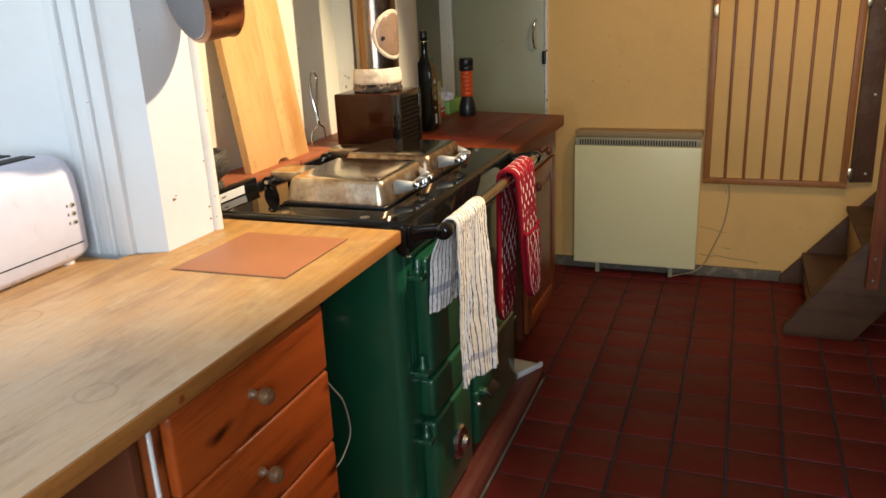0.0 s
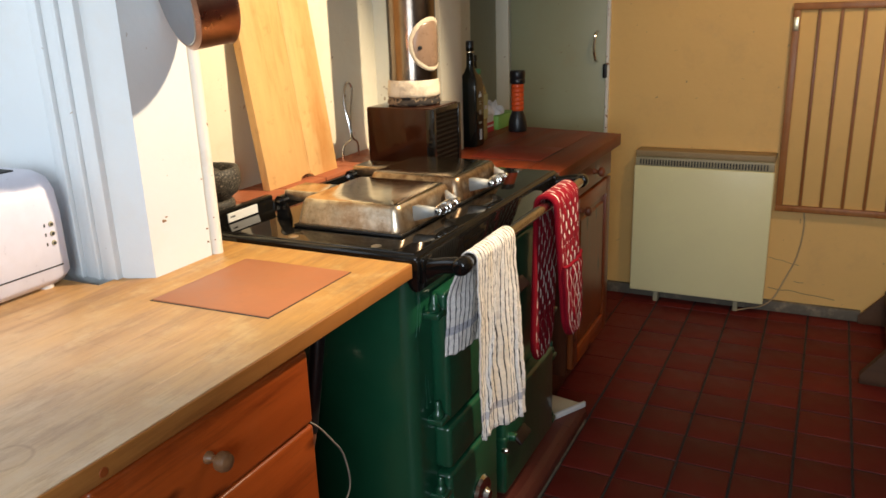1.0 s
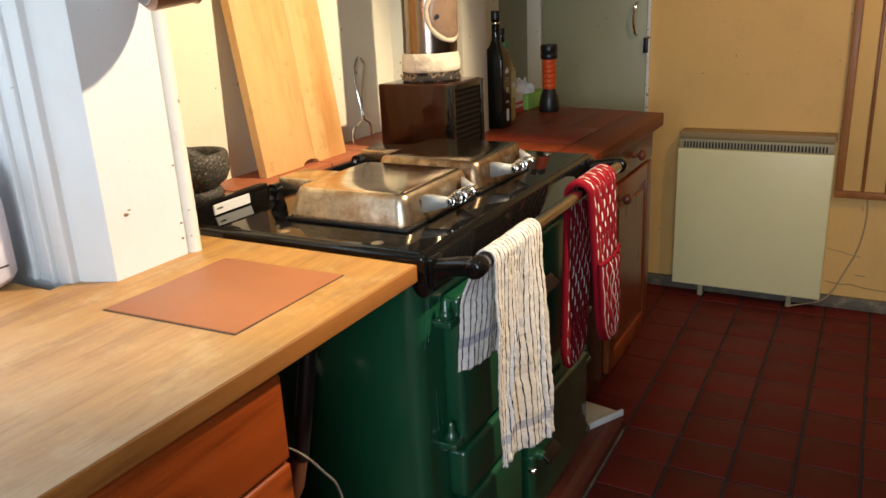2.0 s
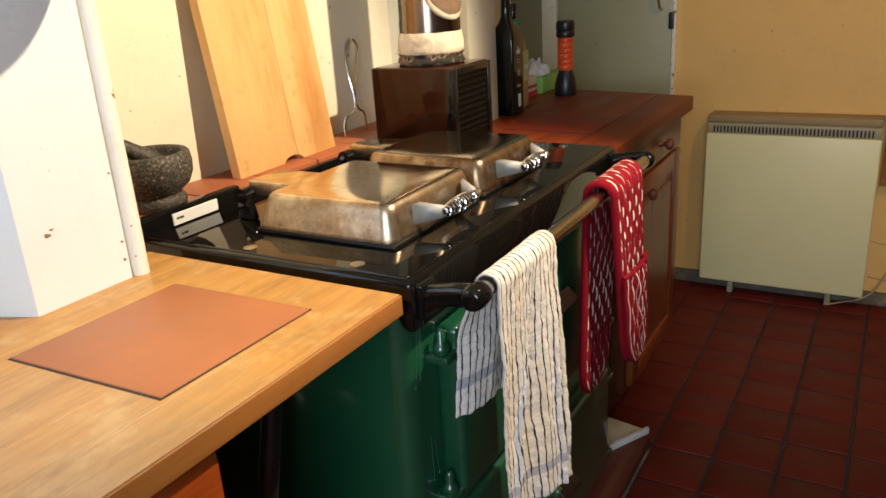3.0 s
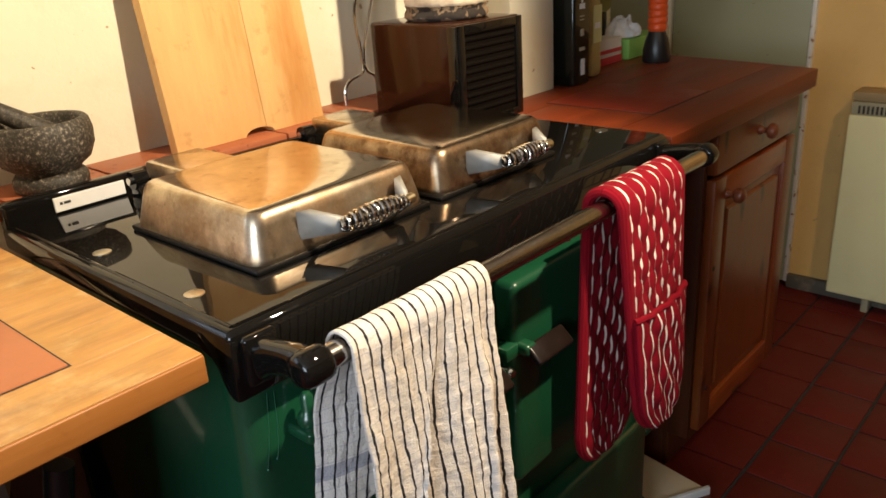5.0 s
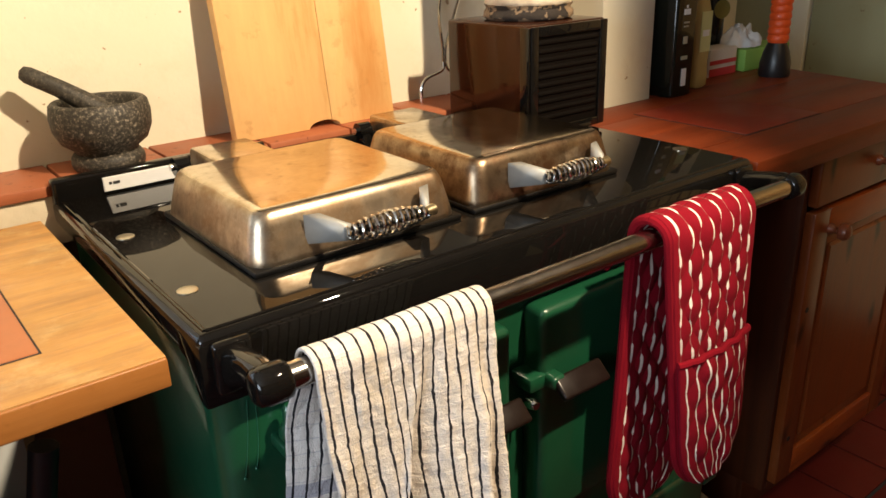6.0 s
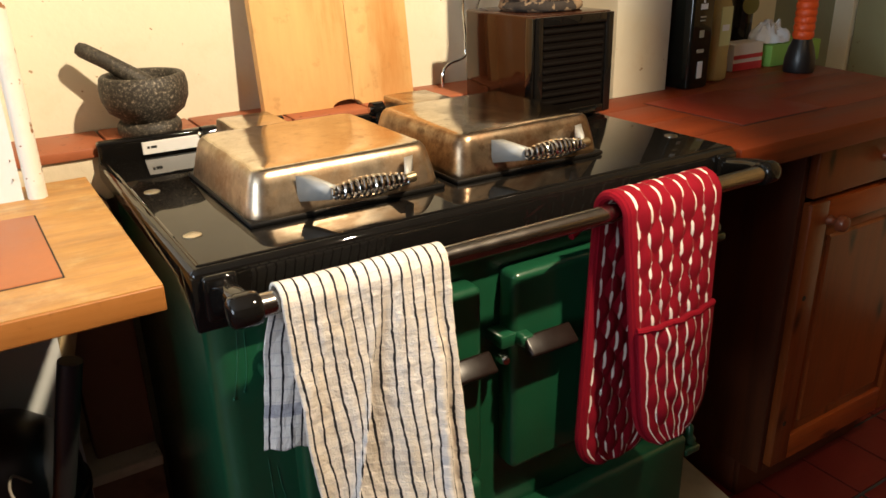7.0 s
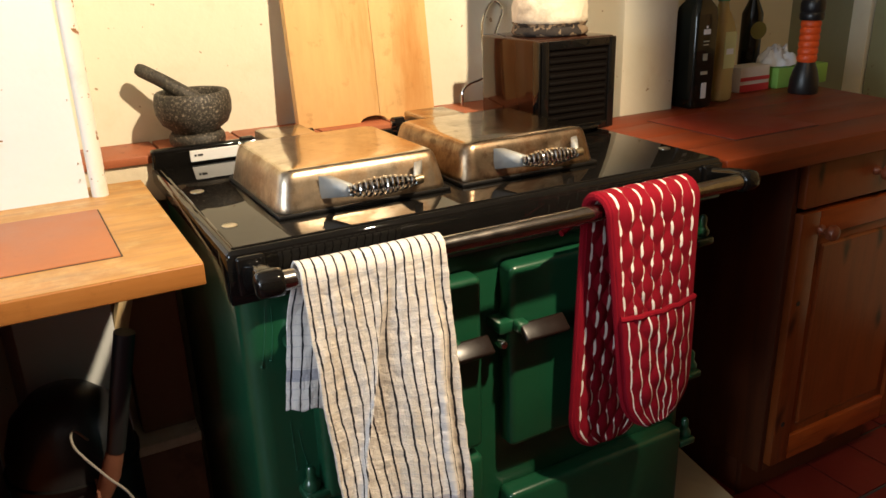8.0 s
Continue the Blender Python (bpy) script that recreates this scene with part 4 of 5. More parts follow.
for x, y in ((-0.332, 0.036), (-0.116, 0.035), (-0.115, 0.880)):
    part("cover_disc", lathe([(0, 0), (0.0115, 0), (0.0115, 0.0012), (0.009, 0.0018), (0, 0.0018)], (x, y, 0.9303), 24), DISC, hob, "pale cover disc")


def lid(y0, y1, mat, label):
    """A rectangular insulated lid with a hinge tongue and a coil-spring handle."""
    cy, hy = (y0 + y1) / 2, (y1 - y0) / 2
    cx, hx = -0.236, 0.142
    secs = []
    for z, k in ((0.937, 0.001), (0.939, 0.0), (0.945, 0.0012), (0.960, 0.0045), (0.980, 0.0095), (0.988, 0.0118), (0.9935, 0.0145), (0.9970, 0.0180), (0.9990, 0.0225), (1.0, 0.0285), (1.0012, 0.060), (1.0016, 0.110)):
        secs.append(rounded(cx, cy, z, hx - k, hy - k, max(0.008, 0.026 - 0.45 * k)))
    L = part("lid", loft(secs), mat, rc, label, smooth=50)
    part("seal", box(cx - hx - 0.002, cx + hx + 0.002, y0 - 0.002, y1 + 0.002, 0.9306, 0.9385, 0.003), IRON, L, "dark seal under the lid")
    ty0 = y0 + 0.072
    part("hinge_tongue", boxes((-0.458, -0.345, ty0, ty0 + 0.092, 0.972, 0.9990), bev=0.006, seg=3), mat, L)
    for y in (ty0 - 0.016, ty0 + 0.102):
        arm = prism([(-0.470, 0.9306), (-0.428, 0.9306), (-0.438, 0.966), (-0.442, 0.978), (-0.462, 0.978)], y - 0.008, y + 0.008, "y", 0.004)
        join(arm, tube([(-0.452, y - 0.011, 0.976), (-0.452, y + 0.011, 0.976)], 0.0135, 20))
        part("hinge_block", arm, BLACK, L, "black hinge post with a round boss")
    part("hinge_pin", tube([(-0.452, ty0 - 0.032, 0.976), (-0.452, ty0 + 0.116, 0.976)], 0.0055, 12), CHROME, L)
    a, b = cy - 0.066, cy + 0.086
    for y, s in ((a, 1), (b, -1)):
        secs = []
        for x, yy, w, hz in ((-0.099, y - 0.011 * s, 0.018, 0.0175), (-0.060, y + 0.016 * s, 0.010, 0.0095)):
            secs.append([Vector((x + q[0] * w * 0.30, yy + q[0] * w * 0.95 * s, 0.970 + hz * q[1])) for q in ((0, -1), (1, -1), (1, 1), (0, 1))])
        part("lug", loft(secs), ALU, L, "dull cast lug", smooth=0)
    part("grip_core", tube([(-0.055, a + 0.020, 0.970), (-0.055, b - 0.020, 0.970)], 0.0042, 12), IRON, L)
    part("ferrule", tube([(-0.057, b - 0.012, 0.970), (-0.055, b - 0.026, 0.970)], [0.0072, 0.0060], 14), BRASS, L, "brass ferrule")
    turns, pts = 13, []
    for i in range(turns * 14 + 1):
        t = i / (turns * 14)
        r = 0.0062 + 0.0066 * math.sin(math.pi * t)
        g = 2 * math.pi * turns * t
        pts.append((-0.055 + r * math.cos(g), a + 0.017 + (b - a - 0.041) * t, 0.970 + r * math.sin(g)))
    part("coil_grip", tube(pts, 0.0023, 7), CHROME, L, "chromed coil-spring grip")
    return L


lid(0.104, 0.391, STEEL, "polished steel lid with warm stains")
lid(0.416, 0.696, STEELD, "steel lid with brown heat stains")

# towel rail
rail = part("towel_rail", tube([(0.085, 0.036, 0.911), (0.085, 0.885, 0.911)], 0.0135, 20), DULLRAIL, rc, "worn steel rail")
for y in (0.030, 0.880):
    part("bracket_plate", box(-0.003, 0.011, y - 0.020, y + 0.020, 0.868, 0.924, 0.005, 3), BLACK, rail, "black bracket plate")
    secs = []
    for x, hy, hz, z in ((0.004, 0.0165, 0.0260, 0.893), (0.014, 0.0145, 0.0215, 0.898), (0.030, 0.0130, 0.0180, 0.904), (0.052, 0.0130, 0.0172, 0.909), (0.070, 0.0140, 0.0175, 0.911), (0.086, 0.0145, 0.0170, 0.911)):
        ring = squircle(0, 0, 0, hy, hz, 3, 24)
        secs.append([Vector((x, y + p.x, z + p.y)) for p in ring])
    part("rail_bracket", loft(secs), BLACK, rail, "black enamelled bracket arm", smooth=50)
    sg = 1 if y < 0.4 else -1
    part("rail_cup", tube([(0.085, y - d * sg, 0.911) for d in (0.0185, 0.0175, 0.0145, 0.006, -0.010, -0.016, -0.018)], [0.006, 0.0125, 0.0172, 0.0192, 0.0192, 0.0182, 0.0150], 24), BLACK, rail, "black cup round the rail's end", smooth=50)



def oven_door(y0, y1, z0, z1, hinge_y, handle=None, hz=None):
    D = part("oven_door", box(-0.034, 0.010, y0, y1, z0, z1, 0.012, 4), GREEN, rc)
    if hinge_y is not None:
        sg = 1 if hinge_y < y0 else -1
        for z in (z0 + 0.012, z1 - 0.045):
            hb = box(-0.034, 0.008, min(hinge_y - 0.016 * sg, hinge_y + 0.026 * sg), max(hinge_y - 0.016 * sg, hinge_y + 0.026 * sg), z - 0.008, z + 0.008, 0.005, 3)
            join(hb, lathe([(0, 0), (0.010, 0.0), (0.0135, 0.006), (0.0135, 0.012), (0.010, 0.018), (0.0075, 0.022), (0.0075, 0.038), (0.004, 0.043), (0, 0.044)], (-0.010, hinge_y, z + 0.006), 20))
            part("hinge", hb, GREEN, D, "green hinge knuckle with a ball-topped pin")
    if handle:
        a, b = handle
        part("handle_arm", join(box(0.0, 0.030, a - 0.004, a + 0.020, hz - 0.010, hz + 0.010, 0.006, 3), box(-0.03, 0.012, a - 0.03, a + 0.004, hz - 0.012, hz + 0.010, 0.005)), GREEN, D)
        part("handle", box(-0.017, 0.017, 0.0, b - a, -0.006, 0.006, 0.004, 3, pose(0.034, a, hz - 0.006, 0, 42, 0)), LEVER, D, "dark brown lever handle")
        part("latch_pin", lathe([(0, 0), (0.008, 0), (0.009, 0.012), (0.006, 0.018), (0, 0.02)], (0.000, a - 0.024, hz - 0.028), 14, pose(0, 0, 0, 0, 90, 0)), CHROME, D)
    return D


oven_door(0.442, 0.862, 0.476, 0.818, 0.888, (0.448, 0.536), 0.715)
oven_door(0.104, 0.388, 0.500, 0.816, 0.086, (0.318, 0.388), 0.712)
oven_door(0.442, 0.862, 0.090, 0.376, 0.888, (0.470, 0.552), 0.262)
oven_door(0.104, 0.388, 0.375, 0.485, None)
ash = oven_door(0.104, 0.388, 0.080, 0.360, 0.086)
part("spin_wheel", lathe([(0, 0), (0.045, 0), (0.050, 0.006), (0.044, 0.014), (0.020, 0.018), (0.014, 0.030), (0, 0.032)], (0.010, 0.262, 0.215), 28, pose(0, 0, 0, 0, 90, 0)), CHROME, ash, "chrome air spin-wheel")

DRIP = plastic("dried_milky_drip", (0.02, 0.10, 0.060), 0.25)
for pts in (((0.050, 0.830), (0.046, 0.790), (0.040, 0.755), (0.036, 0.737)), ((0.059, 0.827), (0.057, 0.785), (0.053, 0.755), (0.050, 0.744)), ((0.069, 0.633), (0.070, 0.590), (0.071, 0.548)), ((0.080, 0.616), (0.083, 0.585), (0.088, 0.553))):
    run = tube(bend([(-0.0298, y, z) for y, z in pts]), 0.0006, 6)
    join(run, lathe([(0, -0.0022), (0.0016, -0.0010), (0.0018, 0.0004), (0.0012, 0.0016), (0, 0.0030)], (-0.0298, pts[-1][0], pts[-1][1]), 10))
    part("drip", run, DRIP, rc, "dried milky drip")

# hearth plinth and the cream board at its end
solid("plinth", prism([(-0.57, 0.0), (0.052, 0.0), (0.048, 0.022), (0.034, 0.040), (0.016, 0.046), (-0.57, 0.046)], -0.02, 1.125, "y", 0.002), HEARTH, "red tiled hearth under the range", "hearth")
cbd = thing("cream_board", (-0.05, 1.05, 0.046), "cream painted offcut of board lying on the hearth", "board")
part("board", prism([(-0.30, 0.965), (-0.026, 0.962), (0.050, 1.105), (-0.28, 1.165)], 0.0465, 0.056, "z", 0.002), CREAMBOARD, cbd)
part("upturned_edge", prism([(-0.036, 0.964), (-0.026, 0.960), (0.052, 1.104), (0.044, 1.110)], 0.0465, 0.066, "z", 0.001), LABELW, cbd, "white front edge")
solid("hearth_joint", box(0.0525, 0.060, -0.02, 1.09, 0.0, 0.0035, 0.001), SKIRT, "pale mortar line along the hearth", "joint")

# flue box and pipe
fb = thing("flue_box", (-0.44, 0.835, 0.93), "brown-black enamelled flue box with louvred front on the hob", "flue box")
part("casing", box(-0.556, -0.334, 0.738, 0.934, 0.9306, 1.128, 0.006, 3), BROWNB, fb)
part("corner_bead", boxes((-0.350, -0.328, 0.7345, 0.7375, 0.935, 1.125), bev=0.001), BLACK, fb)
part("front_frame", boxes((-0.334, -0.327, 0.740, 0.758, 0.935, 1.126), (-0.334, -0.327, 0.914, 0.932, 0.935, 1.126), (-0.334, -0.327, 0.758, 0.914, 1.108, 1.126), (-0.334, -0.327, 0.758, 0.914, 0.935, 0.950), bev=0.002), BLACK, fb)
for k in range(10):
    z = 0.966 + k * 0.0146
    part("louvre", tube([(-0.334, 0.760, z), (-0.334, 0.7635, z), (-0.334, 0.9085, z), (-0.334, 0.912, z)], [0.0015, 0.0052, 0.0052, 0.0015], 12), LOUVRE, fb)
part("louvre_backing", box(-0.3338, -0.3322, 0.758, 0.914, 0.950, 1.108, 0), LOUVRE, fb, smooth=0)
part("damper_lip", tube(bend([(-0.328, 0.775, 0.945), (-0.312, 0.800, 0.944), (-0.308, 0.835, 0.944), (-0.312, 0.870, 0.944), (-0.328, 0.895, 0.945)]), 0.0045, 10), BLACK, fb, "black bowed damper lip")
fl = thing("flue_pipe", (-0.445, 0.838, 1.128), "smoke-stained steel flue pipe bedded in fire cement", "flue pipe")


def lumpy(bm, amount, scale, rise=0.2):
    for v in bm.verts:
        q = noise.noise(v.co * scale) + 0.5 * noise.noise(v.co * scale * 2.3)
        d = Vector((v.co.x + 0.443, v.co.y - 0.842, 0))
        if d.length > 0.02:
            v.co += d.normalized() * amount * q + Vector((0, 0, amount * rise * q))
    return bm


part("collar", lumpy(lathe([(0.05, 0.022), (0.074, 0.024), (0.079, 0.028), (0.081, 0.034), (0.081, 0.042), (0.080, 0.050), (0.0805, 0.057), (0.0795, 0.064), (0.0785, 0.070), (0.0768, 0.076), (0.05, 0.079)], (-0.443, 0.842, 1.128), 120), 0.0030, 34), CEMENT, fl, "crusty pale fire cement collar", smooth=60)
part("cement_band", lumpy(lathe([(0, 0.001), (0.078, 0.001), (0.083, 0.006), (0.082, 0.014), (0.077, 0.020), (0.081, 0.027), (0.05, 0.034)], (-0.443, 0.842, 1.128), 72), 0.003, 60), CHAR, fl, "charred lower band", smooth=60)
FR = 0.0735
part("pipe", lathe([(0.0, 0.05), (FR, 0.05), (FR + 0.0015, 0.098), (FR, 0.108), (FR, CEILZ - 1.13), (0, CEILZ - 1.13)], (-0.443, 0.842, 1.128), 56), FOIL, fl)


def on_pipe(d, a, lift, wob=0.0):
    """A point of the hatch, laid on the pipe's curve: d from its centre, a round it."""
    az = radians(-9) + d * math.cos(a) / FR
    r = FR + lift
    return Vector((-0.443 + r * math.cos(az), 0.842 + r * math.sin(az), 1.308 + d * math.sin(a) + wob))


def hatch_rings(rows):
    return loft([[on_pipe(d, 2 * math.pi * k / 48, lift + (0.0016 * math.sin(5.3 * k) * math.sin(2.1 * k) if rough else 0)) for k in range(48)] for d, lift, rough in rows])


part("inspection_plate", hatch_rings([(0.0675, -0.002, 0), (0.0675, 0.003, 0), (0.064, 0.0048, 0), (0.048, 0.0052, 0), (0.020, 0.0056, 0), (0.002, 0.0058, 0)]), HATCH, fl, "round brown glazed inspection plate", smooth=60)
part("cement_ring", hatch_rings([(0.0795, -0.002, 0), (0.0785, 0.001, 1), (0.075, 0.0042, 1), (0.071, 0.0046, 1), (0.066, 0.0036, 1), (0.065, -0.002, 0)]), DULLCEMENT, fl, "pale cement smeared round the plate", smooth=60)
ps = on_pipe(0.046, math.pi * 1.06, 0.004)
part("plate_screw", lathe([(0, 0.0), (0.0065, 0.0), (0.0055, 0.006), (0, 0.007)], tuple(ps), 14, pose(0, 0, 0, 90, 0, 42)), IRON, fl)

# ---------- on the sill ----------
MC = (-0.622, 0.105, 0.953)
mo = thing("mortar", MC, "grey speckled granite mortar on the tiled sill", "mortar")
part("bowl", lathe([(0, 0.024), (0.046, 0.024), (0.048, 0.031), (0.064, 0.043), (0.073, 0.063), (0.0745, 0.084), (0.0715, 0.101), (0.0675, 0.105), (0.060, 0.104), (0.057, 0.098), (0.053, 0.062), (0.034, 0.044), (0, 0.040)], MC, 48), GRANITE, mo, smooth=60)
part("foot", lathe([(0, 0.0), (0.050, 0.0), (0.054, 0.004), (0.055, 0.012), (0.054, 0.019), (0.049, 0.0255), (0, 0.0262)], MC, 48), GRANITE, mo, smooth=60)
pe = thing("pestle", (-0.60, 0.10, 1.0), "dark granite pestle resting in the mortar", "pestle")
part("rod", tube([(-0.600, 0.143, 1.012), (-0.603, 0.135, 1.018), (-0.620, 0.094, 1.051), (-0.636, 0.056, 1.080), (-0.650, 0.021, 1.102), (-0.653, 0.014, 1.1065), (-0.654, 0.012, 1.1075)], [0.010, 0.019, 0.0165, 0.0135, 0.0130, 0.010, 0.004], 20), PESTLE, pe, smooth=60)

# chopping board of three planks leaning on the wall
cbm = pose(-0.612, 0.488, 0.953, 0, -7.4, 0)
ch = thing("chopping_board", (-0.612, 0.488, 0.953), "tall pale wooden chopping board leaning on the wall", "chopping board")


def plank(y0, y1, notch):
    top = 0.60
    c, r = notch
    ys = [y0] + [c - r * math.cos(math.pi * k / 12) for k in range(13)] + [y1]
    pts = [(y, 0.40 * math.sqrt(max(0.0, r * r - (y - c) ** 2))) for y in ys if y0 <= y <= y1]
    pts += [(y1, top), (y0, top)]
    bm = prism(pts, -0.024, 0.0, "x", 0.0015)
    bmesh.ops.transform(bm, matrix=cbm, verts=bm.verts)
    return part("plank", bm, BOARD, ch)


plank(-0.172, 0.0175, (0.002, 0.032))
plank(0.0178, 0.156, (0.002, 0.032))

# wire masher hanging behind
ms = thing("wire_masher", (-0.660, 0.800, 0.953), "wire masher standing on the sill beside the flue box", "masher")
part("loop", tube(bend([(-0.664, 0.809, 1.020), (-0.672, 0.815, 1.060), (-0.688, 0.820, 1.120), (-0.697, 0.836, 1.165), (-0.700, 0.862, 1.190), (-0.697, 0.884, 1.168), (-0.688, 0.860, 1.120), (-0.672, 0.824, 1.060), (-0.664, 0.815, 1.020)]), 0.0034, 8), CHROME, ms)
part("prong", tube(bend([(-0.664, 0.810, 1.030), (-0.662, 0.804, 1.014), (-0.656, 0.762, 1.004), (-0.654, 0.744, 0.988), (-0.654, 0.742, 0.956)]), 0.0034, 8), CHROME, ms)
part("prong", tube(bend([(-0.664, 0.814, 1.030), (-0.664, 0.822, 1.014), (-0.660, 0.836, 1.004), (-0.658, 0.840, 0.988), (-0.658, 0.840, 0.956)]), 0.0034, 8), CHROME, ms)

# ---------- far worktop, cabinet and what stands there ----------
fw = thing("far_worktop", (-0.35, 1.4, 0.88), "dark varnished wooden worktop beyond the range", "worktop")
fx = [0.002, -0.112, -0.228, -0.345, -0.452, -0.57, -0.69, -0.80]
for a, b in zip(fx, fx[1:]):
    y0 = 0.925 if b > -0.46 else 1.236
    part("board", prism([(b + 0.00005, y0), (a - 0.00005, y0), (a - 0.00005, 1.702 - 0.20 * a), (b + 0.00005, 1.702 - 0.20 * b)], 0.878, 0.922, "z", 0.0002 if a < 0 else 0.003), REDWOOD, fw)
ft = thing("clay_tile", (-0.24, 1.2, 0.922), "red clay tile let into the dark worktop", "tile")
part("tile", box(-0.366, -0.112, 1.072, 1.328, 0.916, 0.9245, 0.002), INLAYR, ft)
part("sealant_joint", box(-0.368, -0.110, 1.070, 1.330, 0.914, 0.9228, 0), GROUT, ft, "dark joint round the tile")
fc = thing("pine_cabinet", (-0.3, 1.45, 0), "dark varnished pine cabinet with drawer and panelled door", "cabinet")
part("side_panel", box(-0.56, -0.034, 1.192, 1.210, 0.10, 0.876, 0.002), CARCASS, fc)
part("side_panel", box(-0.56, -0.034, 1.672, 1.690, 0.10, 0.876, 0.002), CARCASS, fc)
part("back_panel", box(-0.56, -0.545, 1.210, 1.672, 0.10, 0.876, 0.001), CARCASS, fc)
part("bottom", box(-0.545, -0.034, 1.210, 1.672, 0.10, 0.118, 0.001), CARCASS, fc)
part("kick_board", box(-0.100, -0.085, 1.20, 1.682, 0.0, 0.10, 0.002), CARCASS, fc)
part("support_leg", box(-0.56, -0.10, 1.20, 1.218, 0.0, 0.10, 0.002), CARCASS, fc)
fd = part("drawer", box(-0.034, -0.012, 1.204, 1.684, 0.768, 0.868, 0.005, 3), PINEV, fc, "pine drawer front")
knob(fd, -0.012, 1.432, 0.822, 0.018, RAILW, "turned red-brown knob")
dd = part("cabinet_door", box(-0.032, -0.022, 1.262, 1.626, 0.188, 0.700, 0.001), PINEV, fc, "framed pine door")
part("door_stile", box(-0.034, -0.012, 1.204, 1.264, 0.125, 0.758, 0.004), PINEV, dd)
part("door_stile", box(-0.034, -0.012, 1.624, 1.684, 0.125, 0.758, 0.004), PINEV, dd)
part("door_rail", box(-0.034, -0.012, 1.264, 1.624, 0.125, 0.190, 0.004), PINE, dd)
part("door_rail", box(-0.034, -0.012, 1.264, 1.624, 0.698, 0.758, 0.004), PINE, dd)
part("raised_field", box(-0.026, -0.016, 1.288, 1.600, 0.214, 0.674, 0.006, 1), PINEV, dd)
knob(dd, -0.012, 1.268, 0.714, 0.018, RAILW, "turned red-brown knob")
for y, z in ((1.226, 0.548), (1.232, 0.235)):
    part("screw_hole", lathe([(0, 0), (0.0065, 0), (0.006, 0.0008), (0, 0.0008)], (-0.0122, y, z), 14, pose(0, 0, 0, 0, 90, 0)), SLOT, dd, "dark plugged hole")
fc.location += Vector((-0.018, 0.004, 0.0))

Z = 0.922


def bottle(name, label, cx, cy, body, mat, power=6, cap=None, labels=()):
    """A bottle skinned through rings (height, half width, squareness: 2 is round, 10 a sharp square)."""
    b = thing(name, (cx, cy, Z), label, "bottle")
    part("body", loft([rounded(cx, cy, Z + h, r, r, r * min(0.999, 2.0 / p), 7) for h, r, p in body]), mat, b, smooth=45)
    if cap:
        h0, h1, r, cm = cap
        part("cap", lathe([(0, h0), (r, h0), (r, h1 - 0.003), (r * 0.9, h1), (0, h1)], (cx, cy, Z), 24), cm, b)
    return b


b = bottle("oil_bottle", "tall square dark glass oil bottle with pale printing", -0.452, 1.292, [(0, 0.033, 6), (0.004, 0.036, 9), (0.215, 0.037, 9), (0.240, 0.035, 6), (0.265, 0.020, 3), (0.285, 0.014, 2), (0.340, 0.013, 2), (0.343, 0.015, 2), (0.351, 0.015, 2)], DARKGLASS, cap=(0.345, 0.374, 0.0145, DARKP))
lb = part("neck_ring", lathe([(0.0138, 0), (0.0150, 0.001), (0.0150, 0.004), (0.0138, 0.005)], (-0.452, 1.292, Z + 0.333), 24), BRASS, b, "gold neck ring")
for y0, y1, z0, z1, m in ((1.276, 1.298, 0.178, 0.190, LABELW), (1.284, 1.289, 0.192, 0.198, LABELW), (1.278, 1.296, 0.160, 0.163, PALEINK), (1.278, 1.294, 0.152, 0.155, PALEINK), (1.280, 1.294, 0.116, 0.132, PALEINK), (1.276, 1.298, 0.082, 0.090, PALEINK), (1.282, 1.298, 0.024, 0.062, LABELW)):
    part("print_mark", box(-0.4155, -0.4142, y0 + 0.004, y1 + 0.004, Z + z0, Z + z1, 0), m, b, smooth=0)
b = bottle("cooking_oil_bottle", "clear ribbed plastic bottle of golden oil with green label", -0.475, 1.405, [(0, 0.026, 3), (0.006, 0.031, 4), (0.03, 0.032, 4), (0.06, 0.030, 4), (0.09, 0.032, 4), (0.17, 0.031, 4), (0.20, 0.026, 3), (0.23, 0.015, 2), (0.25, 0.012, 2)], CLEAR, cap=(0.248, 0.268, 0.015, GREENP))
part("oil", loft([squircle(-0.475, 1.405, Z + hh, r, r, 4, 24) for hh, r in ((0.004, 0.024), (0.01, 0.028), (0.06, 0.027), (0.14, 0.028), (0.145, 0.028))]), OIL, b, "golden oil filling")
lb = part("label", box(-0.4425, -0.4412, 1.386, 1.424, Z + 0.085, Z + 0.175, 0), PALEGREEN, b, "pale green label", smooth=0)
part("print_mark", box(-0.4411, -0.4405, 1.392, 1.416, Z + 0.12, Z + 0.134, 0), LABELW, lb, smooth=0)
b = bottle("spray_bottle", "green and white bottle tucked behind the pier", -0.53, 1.268, [(0, 0.022, 2), (0.004, 0.025, 2), (0.17, 0.025, 2), (0.20, 0.014, 2), (0.23, 0.012, 2)], GREENP, cap=(0.228, 0.26, 0.014, DARKP))
part("label", lathe([(0.0253, 0.015), (0.0258, 0.016), (0.0258, 0.075), (0.0253, 0.076)], (-0.53, 1.268, Z), 28), LABELW, b, "white label")
b = bottle("vinegar_bottle", "small dark bottle with a yellow-green oval label", -0.603, 1.665, [(0, 0.026, 2), (0.004, 0.029, 2), (0.20, 0.029, 2), (0.235, 0.014, 2), (0.28, 0.012, 2)], DARKGLASS, cap=(0.278, 0.302, 0.014, DARKP))
part("label", lathe([(0, 0), (0.024, 0), (0.024, 0.001), (0, 0.001)], (-0.5735, 1.660, Z + 0.155), 24, pose(0, 0, 0, 0, 90, -20)), OLIVE, b, "yellow-green oval label")
bx = thing("small_carton", (-0.55, 1.60, Z), "small white and red carton", "carton")
